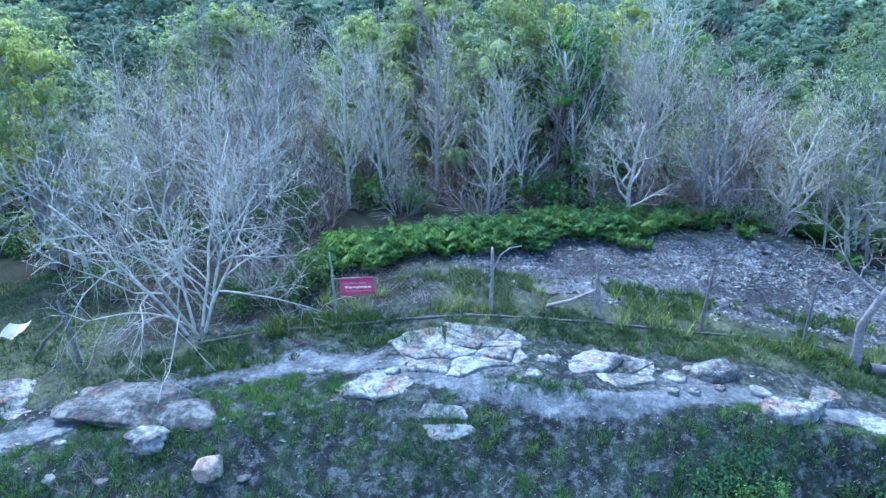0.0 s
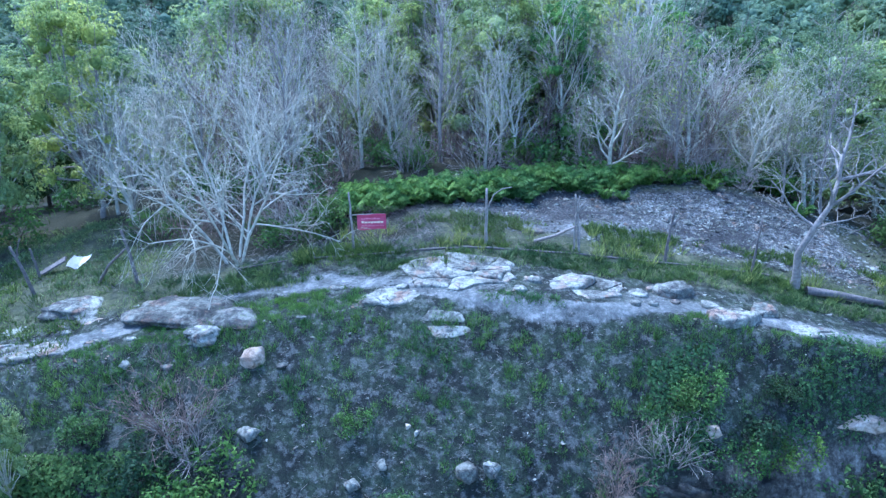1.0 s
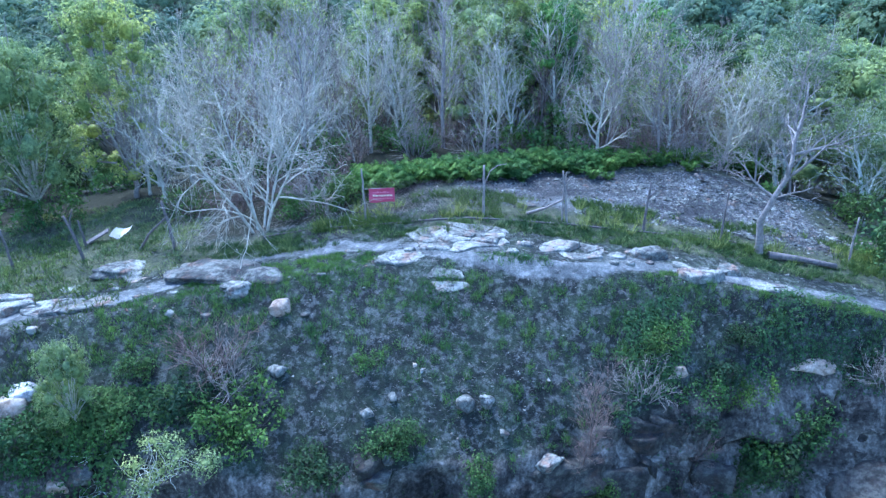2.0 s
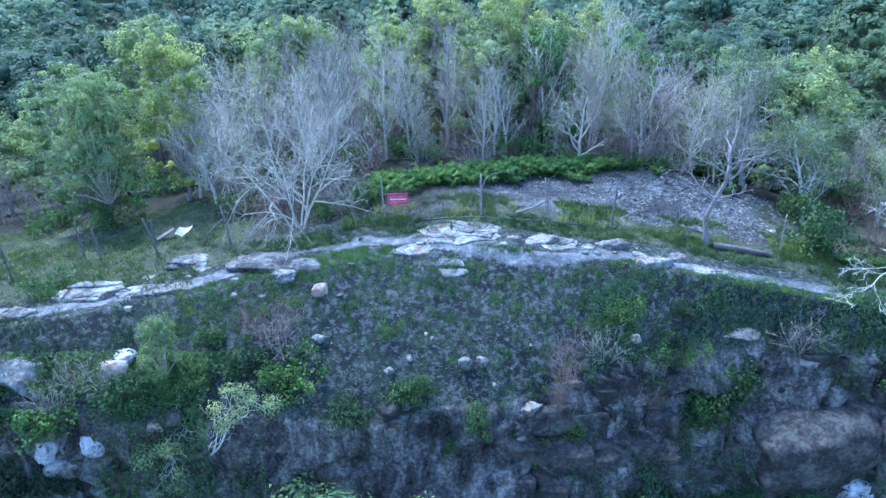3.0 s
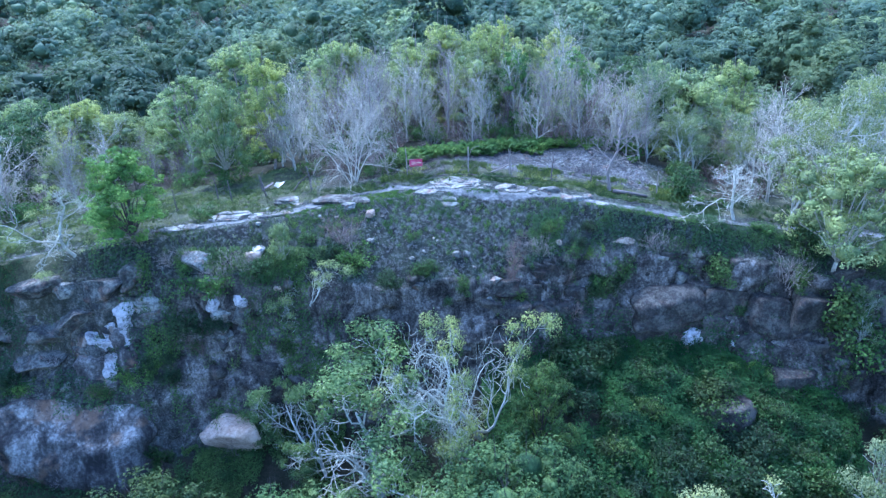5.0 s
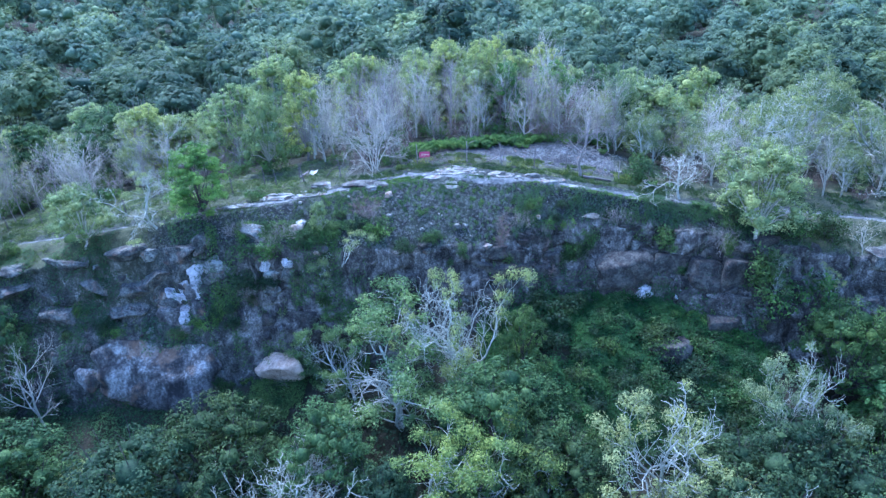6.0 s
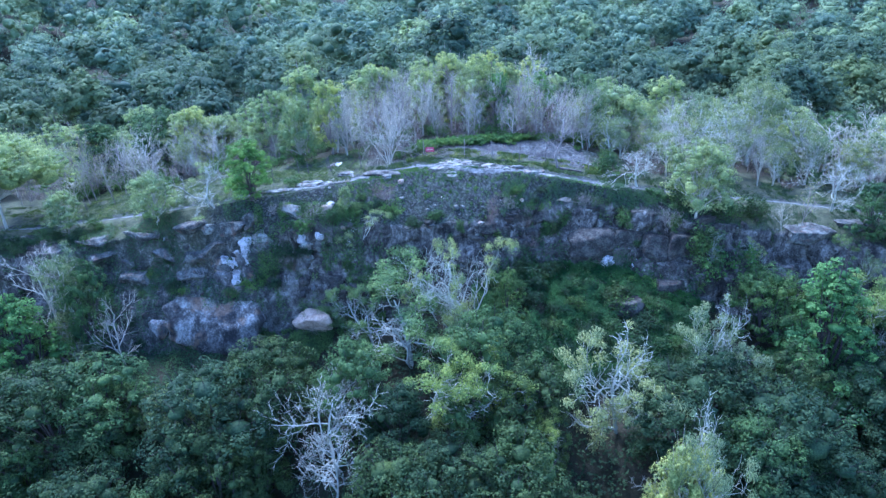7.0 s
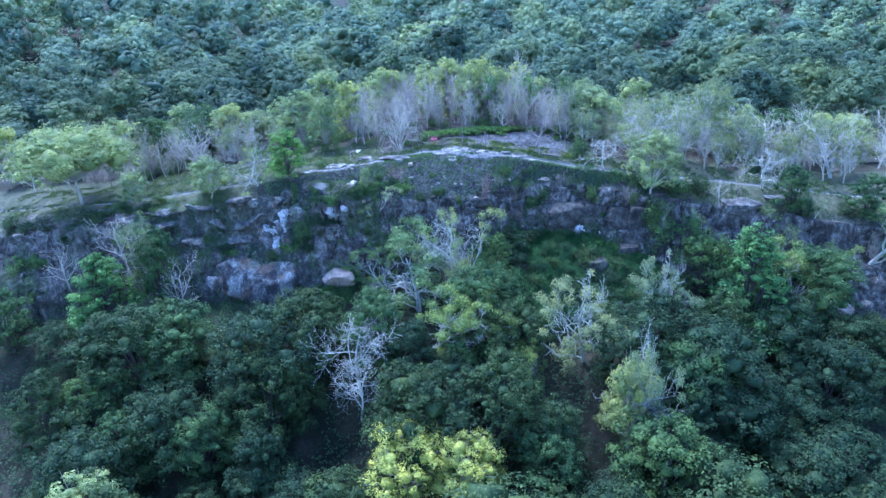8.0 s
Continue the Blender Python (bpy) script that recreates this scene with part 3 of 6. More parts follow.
def build_ground():
    side = spread(30, 0.24, 1600, 1.09)
    xs = np.array([-v for v in side[:0:-1]] + side)
    # rows run along the section: finer on the cliff, where they bunch in y
    n1, n2 = 34, 56
    back = np.array(spread(9, 0.30, 1800, 1.075))
    front = np.array(spread(6, 0.6, 1500, 1.12))[1:]
    wy, ty, fy = at("wy", xs), at("ty", xs), at("fy", xs)
    rows = [fy - d for d in front[::-1]]
    rows += [fy + (ty - fy) * k / n2 for k in range(n2)]
    rows += [ty + (wy - ty) * k / n1 for k in range(n1)]
    rows += [wy + d for d in back]
    y = np.array(rows)
    x = np.broadcast_to(xs, y.shape)
    z = height(x, y)
    # the cliff face is jointed into blocks that stand out unevenly
    ty2, fy2 = at("ty", x), at("fy", x)
    steep = ease(ty2 + 0.4, ty2 - 0.2, y) * ease(fy2 - 0.8, fy2 + 0.1, y)
    big = ease(2, 7, x)
    bw, bh = 1.5 + 1.0 * big, 1.3 + 1.4 * big
    u, v = x / bw + 0.3 * np.sin(z * 0.8) + 0.2 * np.sin(x * 0.37), z / bh + 0.35 * np.sin(x * 0.6)
    block = np.sin(np.floor(u) * 12.9898 + np.floor(v) * 78.233) * 43758.5453
    block = block - np.floor(block)
    joint = np.minimum(u - np.floor(u), np.ceil(u) - u) * bw
    bed = np.minimum(v - np.floor(v), np.ceil(v) - v) * bh
    fine = np.sin(np.floor(x / 0.6 + 0.3 * np.sin(z * 1.7)) * 39.35 + np.floor(z / 0.9 + 0.3 * np.sin(x)) * 11.14) * 24634.63
    fine = fine - np.floor(fine)
    y = y - steep * ((0.35 + 0.3 * big) * block - 0.25 + 0.22 * fine + 0.2 * waves(x, z, 0.5, 21) - (0.15 + 0.4 * big) * np.exp(-(joint / 0.14) ** 2) - 0.2 * big * np.exp(-(bed / 0.12) ** 2))
    z = z + steep * 0.12 * waves(x * 1.7, z, 0.3, 22)
    r, c = y.shape
    idx = np.arange(r * c).reshape(r, c)
    quads = np.stack((idx[:-1, :-1], idx[:-1, 1:], idx[1:, 1:], idx[1:, :-1]), -1).reshape(-1, 4)
    data = bpy.data.meshes.new("ground")
    data.vertices.add(r * c)
    data.vertices.foreach_set("co", np.stack((x, y, z), -1).reshape(-1))
    data.loops.add(quads.size)
    data.loops.foreach_set("vertex_index", quads.reshape(-1).astype(np.int32))
    data.polygons.add(len(quads))
    data.polygons.foreach_set("loop_start", np.arange(0, quads.size, 4, dtype=np.int32))
    data.polygons.foreach_set("use_smooth", np.ones(len(quads), bool))
    data.update(calc_edges=True)
    # zones
    d = y - at("wy", x)
    # the trail swings above the outcrops on the one side and below the slabs on the other
    swing = np.interp(x, TRAIL_X, TRAIL_D) + 0.12 * waves(x, y, 1.6, 31)
    wide = np.interp(x, (-60, -20, -9, -4, 1, 4, 9, 16, 60), (0.12, 0.18, 0.4, 0.42, 0.25, 0.24, 0.34, 0.3, 0.15))
    sand = (1 - ease(0.7, 1.5, np.abs(d - swing) / wide)) * (0.9 + 0.2 * waves(x, y, 1.1, 37))
    sand = np.maximum(sand, 0.6 * np.exp(-((x - 0.3) / 1.7) ** 2 - ((y - 12.6) / 1.0) ** 2))
    sand = np.maximum(sand, 0.6 * np.exp(-((x - 5.0) / 2.2) ** 2 - ((y - 12.0) / 0.5) ** 2))
    sand = np.maximum(sand, 0.6 * np.exp(-((x - 4.6) / 3.0) ** 2 - ((y - 16.2) / 0.75) ** 2))
    gravel = ease(2.9, 3.7, d) * (1 - ease(6.0, 7.2, d - 0.12 * x)) * ease(-0.5, 2.0, x) * (1 - ease(12, 14, x))
    turf = 0.62 * ease(0.7, 1.5, d) * (1 - ease(9, 13, d)) * (1 - 0.45 * ease(-6, -5, x) * (1 - ease(-1, 1, x)))
    turf = np.maximum(turf, 0.75 * ease(-18, -23, x) * ease(-4.5, -2.5, d) * (1 - ease(-0.3, 0.3, d)))
    turf = np.maximum(turf, 0.7 * ease(20, 25, x) * ease(-5, -3, d) * (1 - ease(-0.3, 0.3, d)))
    gravel = np.maximum(gravel, 0.3 * np.exp(-((x - 2.6) / 1.6) ** 2 - ((y - 9.2) / 1.3) ** 2))
    floor = np.maximum(ease(7.5, 9, d), ease(fy2 + 0.3, fy2 - 1.2, y))
    floor = np.maximum(floor, 0.75 * ease(2.4, 3.2, d) * ease(-8.5, -7, x) * (1 - ease(-1.2, 0.2, x)))
    turf = turf * (1 - 0.6 * ease(2.4, 3.2, d) * ease(-8.5, -7, x) * (1 - ease(-1.2, 0.2, x)))
    for name, v in (("sand", sand), ("scree", gravel), ("turf", turf), ("wood_floor", floor), ("stone", np.maximum(steep * (1 - 0.5 * ease(-11, -17, x) * (1 - ease(-30, -36, x))), 0.7 * ease(-30, -36, x) * ease(-1.0, -2.0, d) * ease(fy2 - 0.8, fy2 + 0.1, y)))):
        data.attributes.new(name, "FLOAT", "POINT").data.foreach_set("value", v.reshape(-1).astype(np.float32))
    data.materials.append(GROUND)
    tagged(new("ground", data), "stony ridge with sandy footpath, grass slope and dark cliff", "ground", kind="structure")


build_ground()


# ---------------------------------------------------------------- trees: one of each kind, then copies
BARE = [(7, 6, 0.10, 0.06, 10, 0.55, 50, 0.2), (5, 4, 0.14, 0.08, 8, 0.5, 45, 0.2), (3, 3, 0.16, 0.06, 7, 0.5, 42, 0.2), (1, 3, 0.18, 0.05, 0, 0, 0, 0)]
BROAD = [(7, 7, 0.12, 0.01, 9, 0.62, 55, 0.22), (6, 5, 0.18, -0.03, 8, 0.52, 48, 0.15), (4, 3, 0.2, -0.08, 7, 0.5, 42, 0.15), (1, 3, 0.2, -0.12, 0, 0, 0, 0)]
THIN = [(8, 5, 0.06, 0.08, 14, 0.38, 36, 0.2), (3, 3, 0.12, 0.12, 8, 0.5, 34, 0.12), (2, 3, 0.15, 0.08, 4, 0.7, 34, 0.15), (1, 3, 0.15, 0.05, 0, 0, 0, 0)]
CROOK = [(6, 7, 0.20, 0.05, 7, 0.7, 62, 0.3), (6, 5, 0.26, 0.10, 7, 0.6, 55, 0.2), (4, 4, 0.28, 0.08, 6, 0.55, 50, 0.2), (2, 3, 0.3, 0.05, 4, 0.5, 45, 0.3), (1, 3, 0.3, 0.05, 0, 0, 0, 0)]
OPEN = [(6, 6, 0.12, 0.08, 11, 0.44, 42, 0.12), (5, 4, 0.16, 0.10, 8, 0.5, 46, 0.2), (3, 3, 0.18, 0.06, 5, 0.5, 44, 0.2), (1, 3, 0.2, 0.05, 0, 0, 0, 0)]
CLUMP = [(8, 7, 0.3, 0.05, 8, 0.66, 62, 0.15), (9, 5, 0.46, 0.07, 8, 0.56, 58, 0.15), (7, 4, 0.46, 0.06, 7, 0.5, 55, 0.15), (3, 3, 0.4, 0.05, 0, 0, 0, 0)]
VEIL = [(6, 7, 0.2, 0.08, 9, 0.56, 55, 0.15), (6, 5, 0.3, 0.10, 8, 0.52, 52, 0.15), (5, 4, 0.32, 0.08, 6, 0.5, 50, 0.2), (2, 3, 0.32, 0.05, 0, 0, 0, 0)]
BUSH = [(4, 4, 0.16, 0.05, 6, 0.6, 45, 0.15), (2, 3, 0.2, 0.05, 6, 0.5, 45, 0.15), (1, 3, 0.2, 0.04, 0, 0, 0, 0)]

KINDS = {}


def kind(key, root):
    KINDS[key] = [root, 0]
    return root


def build_kinds():
    for k in range(4):
        kind("deep%d" % k, lush_tree("tree", 10 + k, 8.0, 6.6 + 0.5 * k, DARK_BARK, LEAF_DEEP, "dark green broad-leaved forest tree below the cliff", "forest below the cliff", total=15000, size=0.14, count=20 + 2 * k, body=0.9, low=-0.85, clumps=14))
    for k in range(3):
        kind("mid%d" % k, lush_tree("tree", 20 + k, 7.5, 5.2 + 0.5 * k, DARK_BARK, LEAF_MID, "green broad-leaved tree with a rounded crown", "green trees of the ridge", total=13000, size=0.125, count=19 + k, body=0.88, low=-0.85, clumps=13))
    for k in range(3):
        kind("bright%d" % k, lush_tree("tree", 30 + k, 8.0, 4.6 + 0.4 * k, GREY_BARK, LEAF_BRIGHT, "tall fresh-green tree with an airy upright crown", "green trees of the ridge", total=11000, size=0.115, count=19, body=0.88, low=-0.85, clumps=12, cone=0.25, fill=0.4))
    for k in range(2):
        kind("yellow%d" % k, lush_tree("tree", 40 + k, 6.5, 5.6, PALE_BARK, LEAF_YELLOW, "yellow-green tree with loose leaf clumps and pale limbs", "yellow-green trees", total=12000, size=0.105, count=24, body=0.86, low=-0.7, clumps=12, fill=0.42))
    for k in range(2):
        kind("cone%d" % k, lush_tree("tree", 50 + k, 8.0, 5.2, DARK_BARK, LEAF_CONE, "narrow tree cloaked in hanging green leaves", "vine-clad trees", total=17000, size=0.12, count=36, body=1.0, low=-0.9, cone=0.72))
    kind("spread", lush_tree("tree", 57, 9.0, 12.0, PALE_BARK, LEAF_BRIGHT, "wide rounded yellow-green tree with pale spreading limbs", "yellow-green trees", total=26000, size=0.13, count=40, body=0.6, low=-0.35, clumps=14, fill=0.4))
    kind("gold", lush_tree("tree", 58, 6.5, 5.4, PALE_BARK, LEAF_GOLD, "golden-green tree with dense leaf clumps", "yellow-green trees", total=12000, size=0.105, count=22, body=0.86, low=-0.7, clumps=12))
    kind("full", lush_tree("tree", 55, 6.2, 4.4, DARK_BARK, LEAF_FULL, "dense rounded green tree leafy to the ground", "green trees of the ridge", total=15000, size=0.1, count=20, body=0.92, low=-0.85, cone=0.2))
    kind("broad", shoot_tree("bare_tree", 66, BROAD, 5.6, 0.06, PALE_BARK, "wide leafless grey tree with many fine drooping twigs", "bare trees of the ridge", stems=6, spread=(0.05, 1.3)))
    for k in range(3):
        kind("bare%d" % k, shoot_tree("bare_tree", 60 + k, BARE, 4.9, 0.10, PALE_BARK if k else GREY_BARK, "leafless grey tree with fine spreading twigs", "bare trees of the ridge"))
    for k in range(5):
        kind("thin%d" % k, shoot_tree("bare_tree", 70 + k, THIN, 6.2, 0.095, GREY_BARK if k == 1 else PALE_BARK, "slender leafless tree with upright pale twigs", "bare trees of the ridge"))
    for k in range(2):
        kind("brown%d" % k, shoot_tree("bare_tree", 80 + k, THIN, 4.4, 0.045, RED_BARK, "slender dry tree with brownish twigs", "bare trees of the ridge"))
    for k in range(3):
        kind("haze%d" % k, shoot_tree("tree", 85 + k, THIN, 5.9, 0.06, GREY_BARK, "slender grey tree with a thin veil of young leaves", "thin-leaved trees", LEAF_YELLOW if k == 1 else LEAF_BRIGHT, 5, 0.065, 0.2, levels=(3,), share=0.25))
    for k in range(3):
        kind("sparse%d" % k, shoot_tree("tree", 90 + k, OPEN, 4.6, 0.1, WHITE_BARK, "pale-limbed tree with sparse light-green leaves", "thin-leaved trees", LEAF_SOFT, levels=(2, 3), clump=(0.25, 0.34, 0.5, -0.04, 130, 0.048, 0.0)))
    for k in range(2):
        kind("crook%d" % k, shoot_tree("crooked_tree", 100 + k, CLUMP, 4.2, 0.085, WHITE_BARK, "crooked whitish tree with leaf clumps at its tips", "crooked pale trees", LEAF_YELLOW, levels=(2, 3), clump=(0.26, 0.42, 0.5, 0.1, 260, 0.036, 0.25)))
    for k in range(2):
        kind("veil%d" % k, shoot_tree("crooked_tree", 105 + k, VEIL, 3.4, 0.085, WHITE_BARK, "spreading tree with grey crooked limbs and soft light-green leaves", "crooked pale trees", LEAF_VEIL, levels=(2, 3), clump=(0.3, 0.4, 0.7, -0.1, 330, 0.045, 0.3)))
    kind("pale", shoot_tree("crooked_tree", 107, VEIL, 3.4, 0.08, WHITE_BARK, "pale spreading tree with whitish limbs and thin grey-green leaves", "crooked pale trees", LEAF_PALE, levels=(2, 3), clump=(0.26, 0.38, 0.6, -0.12, 200, 0.045, 0.0)))
    for k in range(2):
        kind("dead%d" % k, shoot_tree("dead_tree", 110 + k, CROOK, 3.8, 0.075, WHITE_BARK, "dead whitish tree with crooked bare limbs", "dead trees"))
    for k in range(3):
        kind("bush%d" % k, shoot_tree("shrub", 120 + k, BUSH, 1.3, 0.025, DARK_BARK, "green shrub on the rocky slope", "shrubs of the slope", (LEAF_MID, LEAF_FERN, LEAF_DEEP)[k], 6, 0.1, 0.13, stems=6, levels=(1, 2)))
    for k in range(2):
        kind("twig%d" % k, shoot_tree("shrub", 130 + k, BUSH, 1.5, 0.02, RED_BARK if k else GREY_BARK, "dry leafless shrub with dense fine twigs", "shrubs of the slope", stems=11))


build_kinds()


for entry in KINDS.values():
    entry[1] = max(v.co.z for o in entry[0].children for v in o.data.vertices)


def plant(key, x, y, size=1.0, turn=None, sink=0.0, lean=(0, 0), wide=1.0, label="", tall=0.0):
    """A tree of that kind, standing on the land."""
    rng = random.Random(int(x * 131 + y * 977))
    turn = rng.uniform(0, 360) if turn is None else turn
    size = tall / KINDS[key][1] if tall else size
    base = float(height(np.float64(x), np.float64(y))) - sink
    made = copy_thing(KINDS[key][0], pose(x, y, base, lean[0], lean[1], turn) @ Matrix.Diagonal((size * wide, size * wide, size, 1)))
    return tagged(made, label)


def clear_patterns():
    """Takes away the first tree of each kind, which only served to copy."""
    for root, tall in KINDS.values():
        for o in (*root.children, root):
            bpy.data.objects.remove(o)


# ---------------------------------------------------------------- single trees that stand out: kind, x, y, height, width
SINGLE = (
    # on and behind the ridge
    ("broad", -5.8, 14.6, 7.2, 0.68), ("bright1", -11.9, 20.0, 8.4, 0.8), ("yellow0", -14.8, 18.2, 7.2, 0.62), ("bright0", -2.4, 25.6, 7.6, 0.8), ("yellow1", 2.3, 25.0, 7.0, 0.85), ("full", 5.1, 24.4, 7.4, 0.8), ("full", 9.6, 25.4, 8.2, 0.85), ("thin2", 7.9, 24.2, 8.6, 1.0), ("bright1", -6.9, 27.0, 9.0, 0.75), ("sparse1", 13.8, 22.0, 7.4, 0.9), ("yellow0", 17.6, 25.0, 8.0, 1.0), ("bare1", 6.4, 20.6, 4.8, 1.1), ("bare2", 9.1, 20.6, 4.9, 1.1), ("bare1", 9.9, 22.0, 5.8, 1.0), ("bare2", 11.6, 20.4, 4.8, 1.2), ("bare1", 13.2, 19.4, 4.6, 1.2), ("bright0", -18.7, 24.0, 8.4, 1.2), ("bright1", -15.8, 28.0, 10.8, 1.15), ("bright2", -9.2, 34.0, 10.6, 1.0), ("bright0", -3.0, 38.0, 9.8, 1.1), ("yellow0", 2.1, 35.0, 8.6, 0.8), ("bright0", 3.2, 26.0, 9.6, 0.75), ("bright2", 4.6, 28.0, 10.4, 0.7), ("yellow1", 0.4, 29.0, 8.8, 0.7), ("bright1", -6.4, 27.0, 8.4, 0.7),
    ("bright1", 6.3, 29.5, 9.2, 1.0), ("bright2", 8.9, 30.5, 10.4, 0.8), ("thin0", 9.2, 29.0, 11.0, 1.0), ("mid1", 15.0, 32.0, 9.4, 0.9), ("bright0", 19.0, 36.0, 10.2, 1.1), ("mid2", -33.0, 30.0, 8.8, 1.0), ("mid0", -37.8, 24.0, 7.8, 1.1),
    ("bright1", 27.0, 38.0, 11.0, 1.0), ("sparse1", 31.0, 22.0, 10.2, 0.9), ("sparse2", 27.5, 18.0, 8.6, 1.0), ("bare2", 42.3, 22.0, 8.0, 1.2), ("sparse0", 44.6, 16.0, 8.0, 1.2), ("bare1", 36.0, 17.0, 7.8, 1.2), ("bare2", 24.5, 14.5, 7.4, 1.1),
    ("spread", -42.0, 12.6, 9.8, 1.05), ("crook0", -20.6, 8.8, 4.6, 1.1), ("crook1", -7.3, 6.8, 3.7, 1.0), ("yellow0", -9.1, 7.9, 2.8, 0.55), ("full", -17.3, 8.8, 6.0, 1.12), ("yellow1", -25.6, 8.0, 5.0, 1.0),
    ("sparse0", 20.0, 11.6, 8.6, 0.9), ("yellow1", 20.9, 7.6, 7.6, 1.0), ("dead0", 16.6, 10.9, 3.8, 1.7), ("dead1", 33.5, 9.5, 5.0, 1.2),
    ("mid0", -37.1, 24.0, 7.3, 1.0), ("bright0", -29.4, 27.0, 8.1, 1.2), ("bright2", -43.9, 28.0, 8.7, 1.2), ("bright1", -36.9, 34.0, 9.8, 1.2), ("bare1", -23.5, 21.0, 5.5, 1.1), ("bare2", -31.0, 19.0, 6.5, 1.1), ("haze0", -21.6, 22.0, 4.7, 1.2), ("sparse0", 32.5, 26.0, 10.2, 1.0), ("sparse2", 37.5, 20.0, 8.6, 1.1), ("yellow1", -34.1, 9.0, 4.4, 0.9),
    ("mid1", -30.4, 2.5, 9.8, 0.6), ("bare1", -33.3, 3.0, 9.4, 1.0), ("sparse1", -32.0, 3.5, 7.7, 1.0),
    # below the cliff
    ("bright1", -29.8, -20.0, 12.8, 1.3), ("mid2", 36.5, 6.0, 2.0, 1.3),
    ("crook0", -0.6, 0.6, 9.7, 0.62), ("crook1", 2.1, 2.0, 7.8, 0.65), ("veil0", -3.6, -1.0, 9.4, 1.3), ("veil1", -2.6, -4.0, 8.2, 0.95), ("mid2", 2.2, -2.9, 8.0, 1.1), ("veil1", -6.8, 2.4, 5.8, 0.9), ("mid0", 4.2, 2.0, 6.0, 0.8), ("mid1", -7.8, -4.0, 9.4, 0.9), ("deep0", -4.6, -6.0, 7.6, 1.0),
    ("mid0", 0.8, -6.2, 7.0, 1.0), ("pale", 12.3, -5.0, 10.5, 0.8), ("veil1", 7.6, -6.6, 5.4, 0.7), ("pale", 19.8, -2.8, 10.0, 0.6), ("deep1", 19.4, -5.2, 8.0, 0.9), ("cone0", 29.0, -0.8, 13.5, 1.25), ("cone1", -35.2, 0.2, 10.6, 1.3), ("bare1", -28.0, 2.0, 7.4, 0.9),
    ("pale", 14.0, -13.0, 13.8, 0.42), ("yellow0", 14.6, -12.6, 11.2, 0.55), ("mid2", 20.4, -10.4, 9.2, 1.0), ("dead1", -9.2, -5.6, 9.6, 0.9), ("dead0", -9.4, -7.8, 7.6, 0.9), ("gold", -4.4, -14.8, 8.8, 1.1), ("gold", 0.6, -15.8, 7.4, 1.0), ("dead1", -9.5, -3.0, 6.5, 0.9), ("dead1", 16.5, -11.6, 6.0, 1.1),
    ("mid0", 16.3, -17.0, 11.6, 1.15), ("mid1", -20.0, -1.6, 4.8, 1.2), ("yellow0", -22.5, -3.6, 5.4, 1.0), ("mid2", 25.0, 2.0, 8.0, 0.9), ("mid1", 36.7, 0.6, 9.4, 1.1), ("veil0", 35.4, -0.6, 9.5, 1.0), ("veil1", 42.7, 4.0, 9.0, 1.2), ("deep2", 31.5, -3.5, 8.6, 1.0), ("deep0", 32.5, 1.6, 6.5, 0.8),
    ("deep1", 38.0, -5.0, 8.0, 1.0), ("bush1", 23.5, 5.4, 3.0, 1.0), ("mid0", -45.0, -1.0, 8.0, 1.1), ("sparse1", -32.0, 2.0, 5.5, 1.0), ("bare2", -40.0, 3.0, 5.5, 1.0), ("mid1", 4.0, -9.6, 7.0, 1.0), ("bush0", 21.6, 6.4, 3.4, 0.9),
)
for key, x, y, tall, wide in SINGLE:
    plant(key, x, y, wide=wide, tall=tall)


def scatter(x0, x1, y0, y1, step, seed, choose, keep=lambda x, y: True):
    """Trees on a shaken grid."""
    rng = random.Random(seed)
    for i in range(int((x1 - x0) / step)):
        for j in range(int((y1 - y0) / step)):
            x, y = x0 + (i + rng.uniform(0.1, 0.9)) * step, y0 + (j + rng.uniform(0.1, 0.9)) * step
            if keep(x, y):
                key, size, wide = choose(rng, x, y)
                plant(key, x, y, size, wide=wide)


def below(x, y):
    d = float(at("fy", x)) - y
    return d > (11.0 if 3 < x < 19 else 5.0 if x < -13 else 7.0 if x < 24 else 4.5) and abs(x) < 0.66 * (y + 62) + 5 and not (-12.5 < x < -6.5 and -14 < y < 0) and not any(abs(x - a) < 3.0 and -5.5 < y - b < 2.6 for kind, a, b, tall, wide in SINGLE if b < 4 and kind[:4] not in ("deep", "mid0", "mid1", "mid2"))


scatter(-46, 46, -23, 4, 4.3, 1, lambda r, x, y: (r.choice(("deep0", "deep1", "deep2", "deep3", "deep1", "deep0", "deep2", "deep3", "mid1", "mid2", "deep1", "mid0")[:8 if x > 15 else 12]), r.choice((0.7, 0.8, 0.9, 1.0, 1.1)), r.uniform(0.85, 1.2)), below)


def behind(x, y):
    d = y - float(at("wy", x))
    return d > (8.6 if -4 < x < 12 else 3.6 if x > 15 else 6.5 if x > 12 else 7.0 if x > -8 else 5.4)


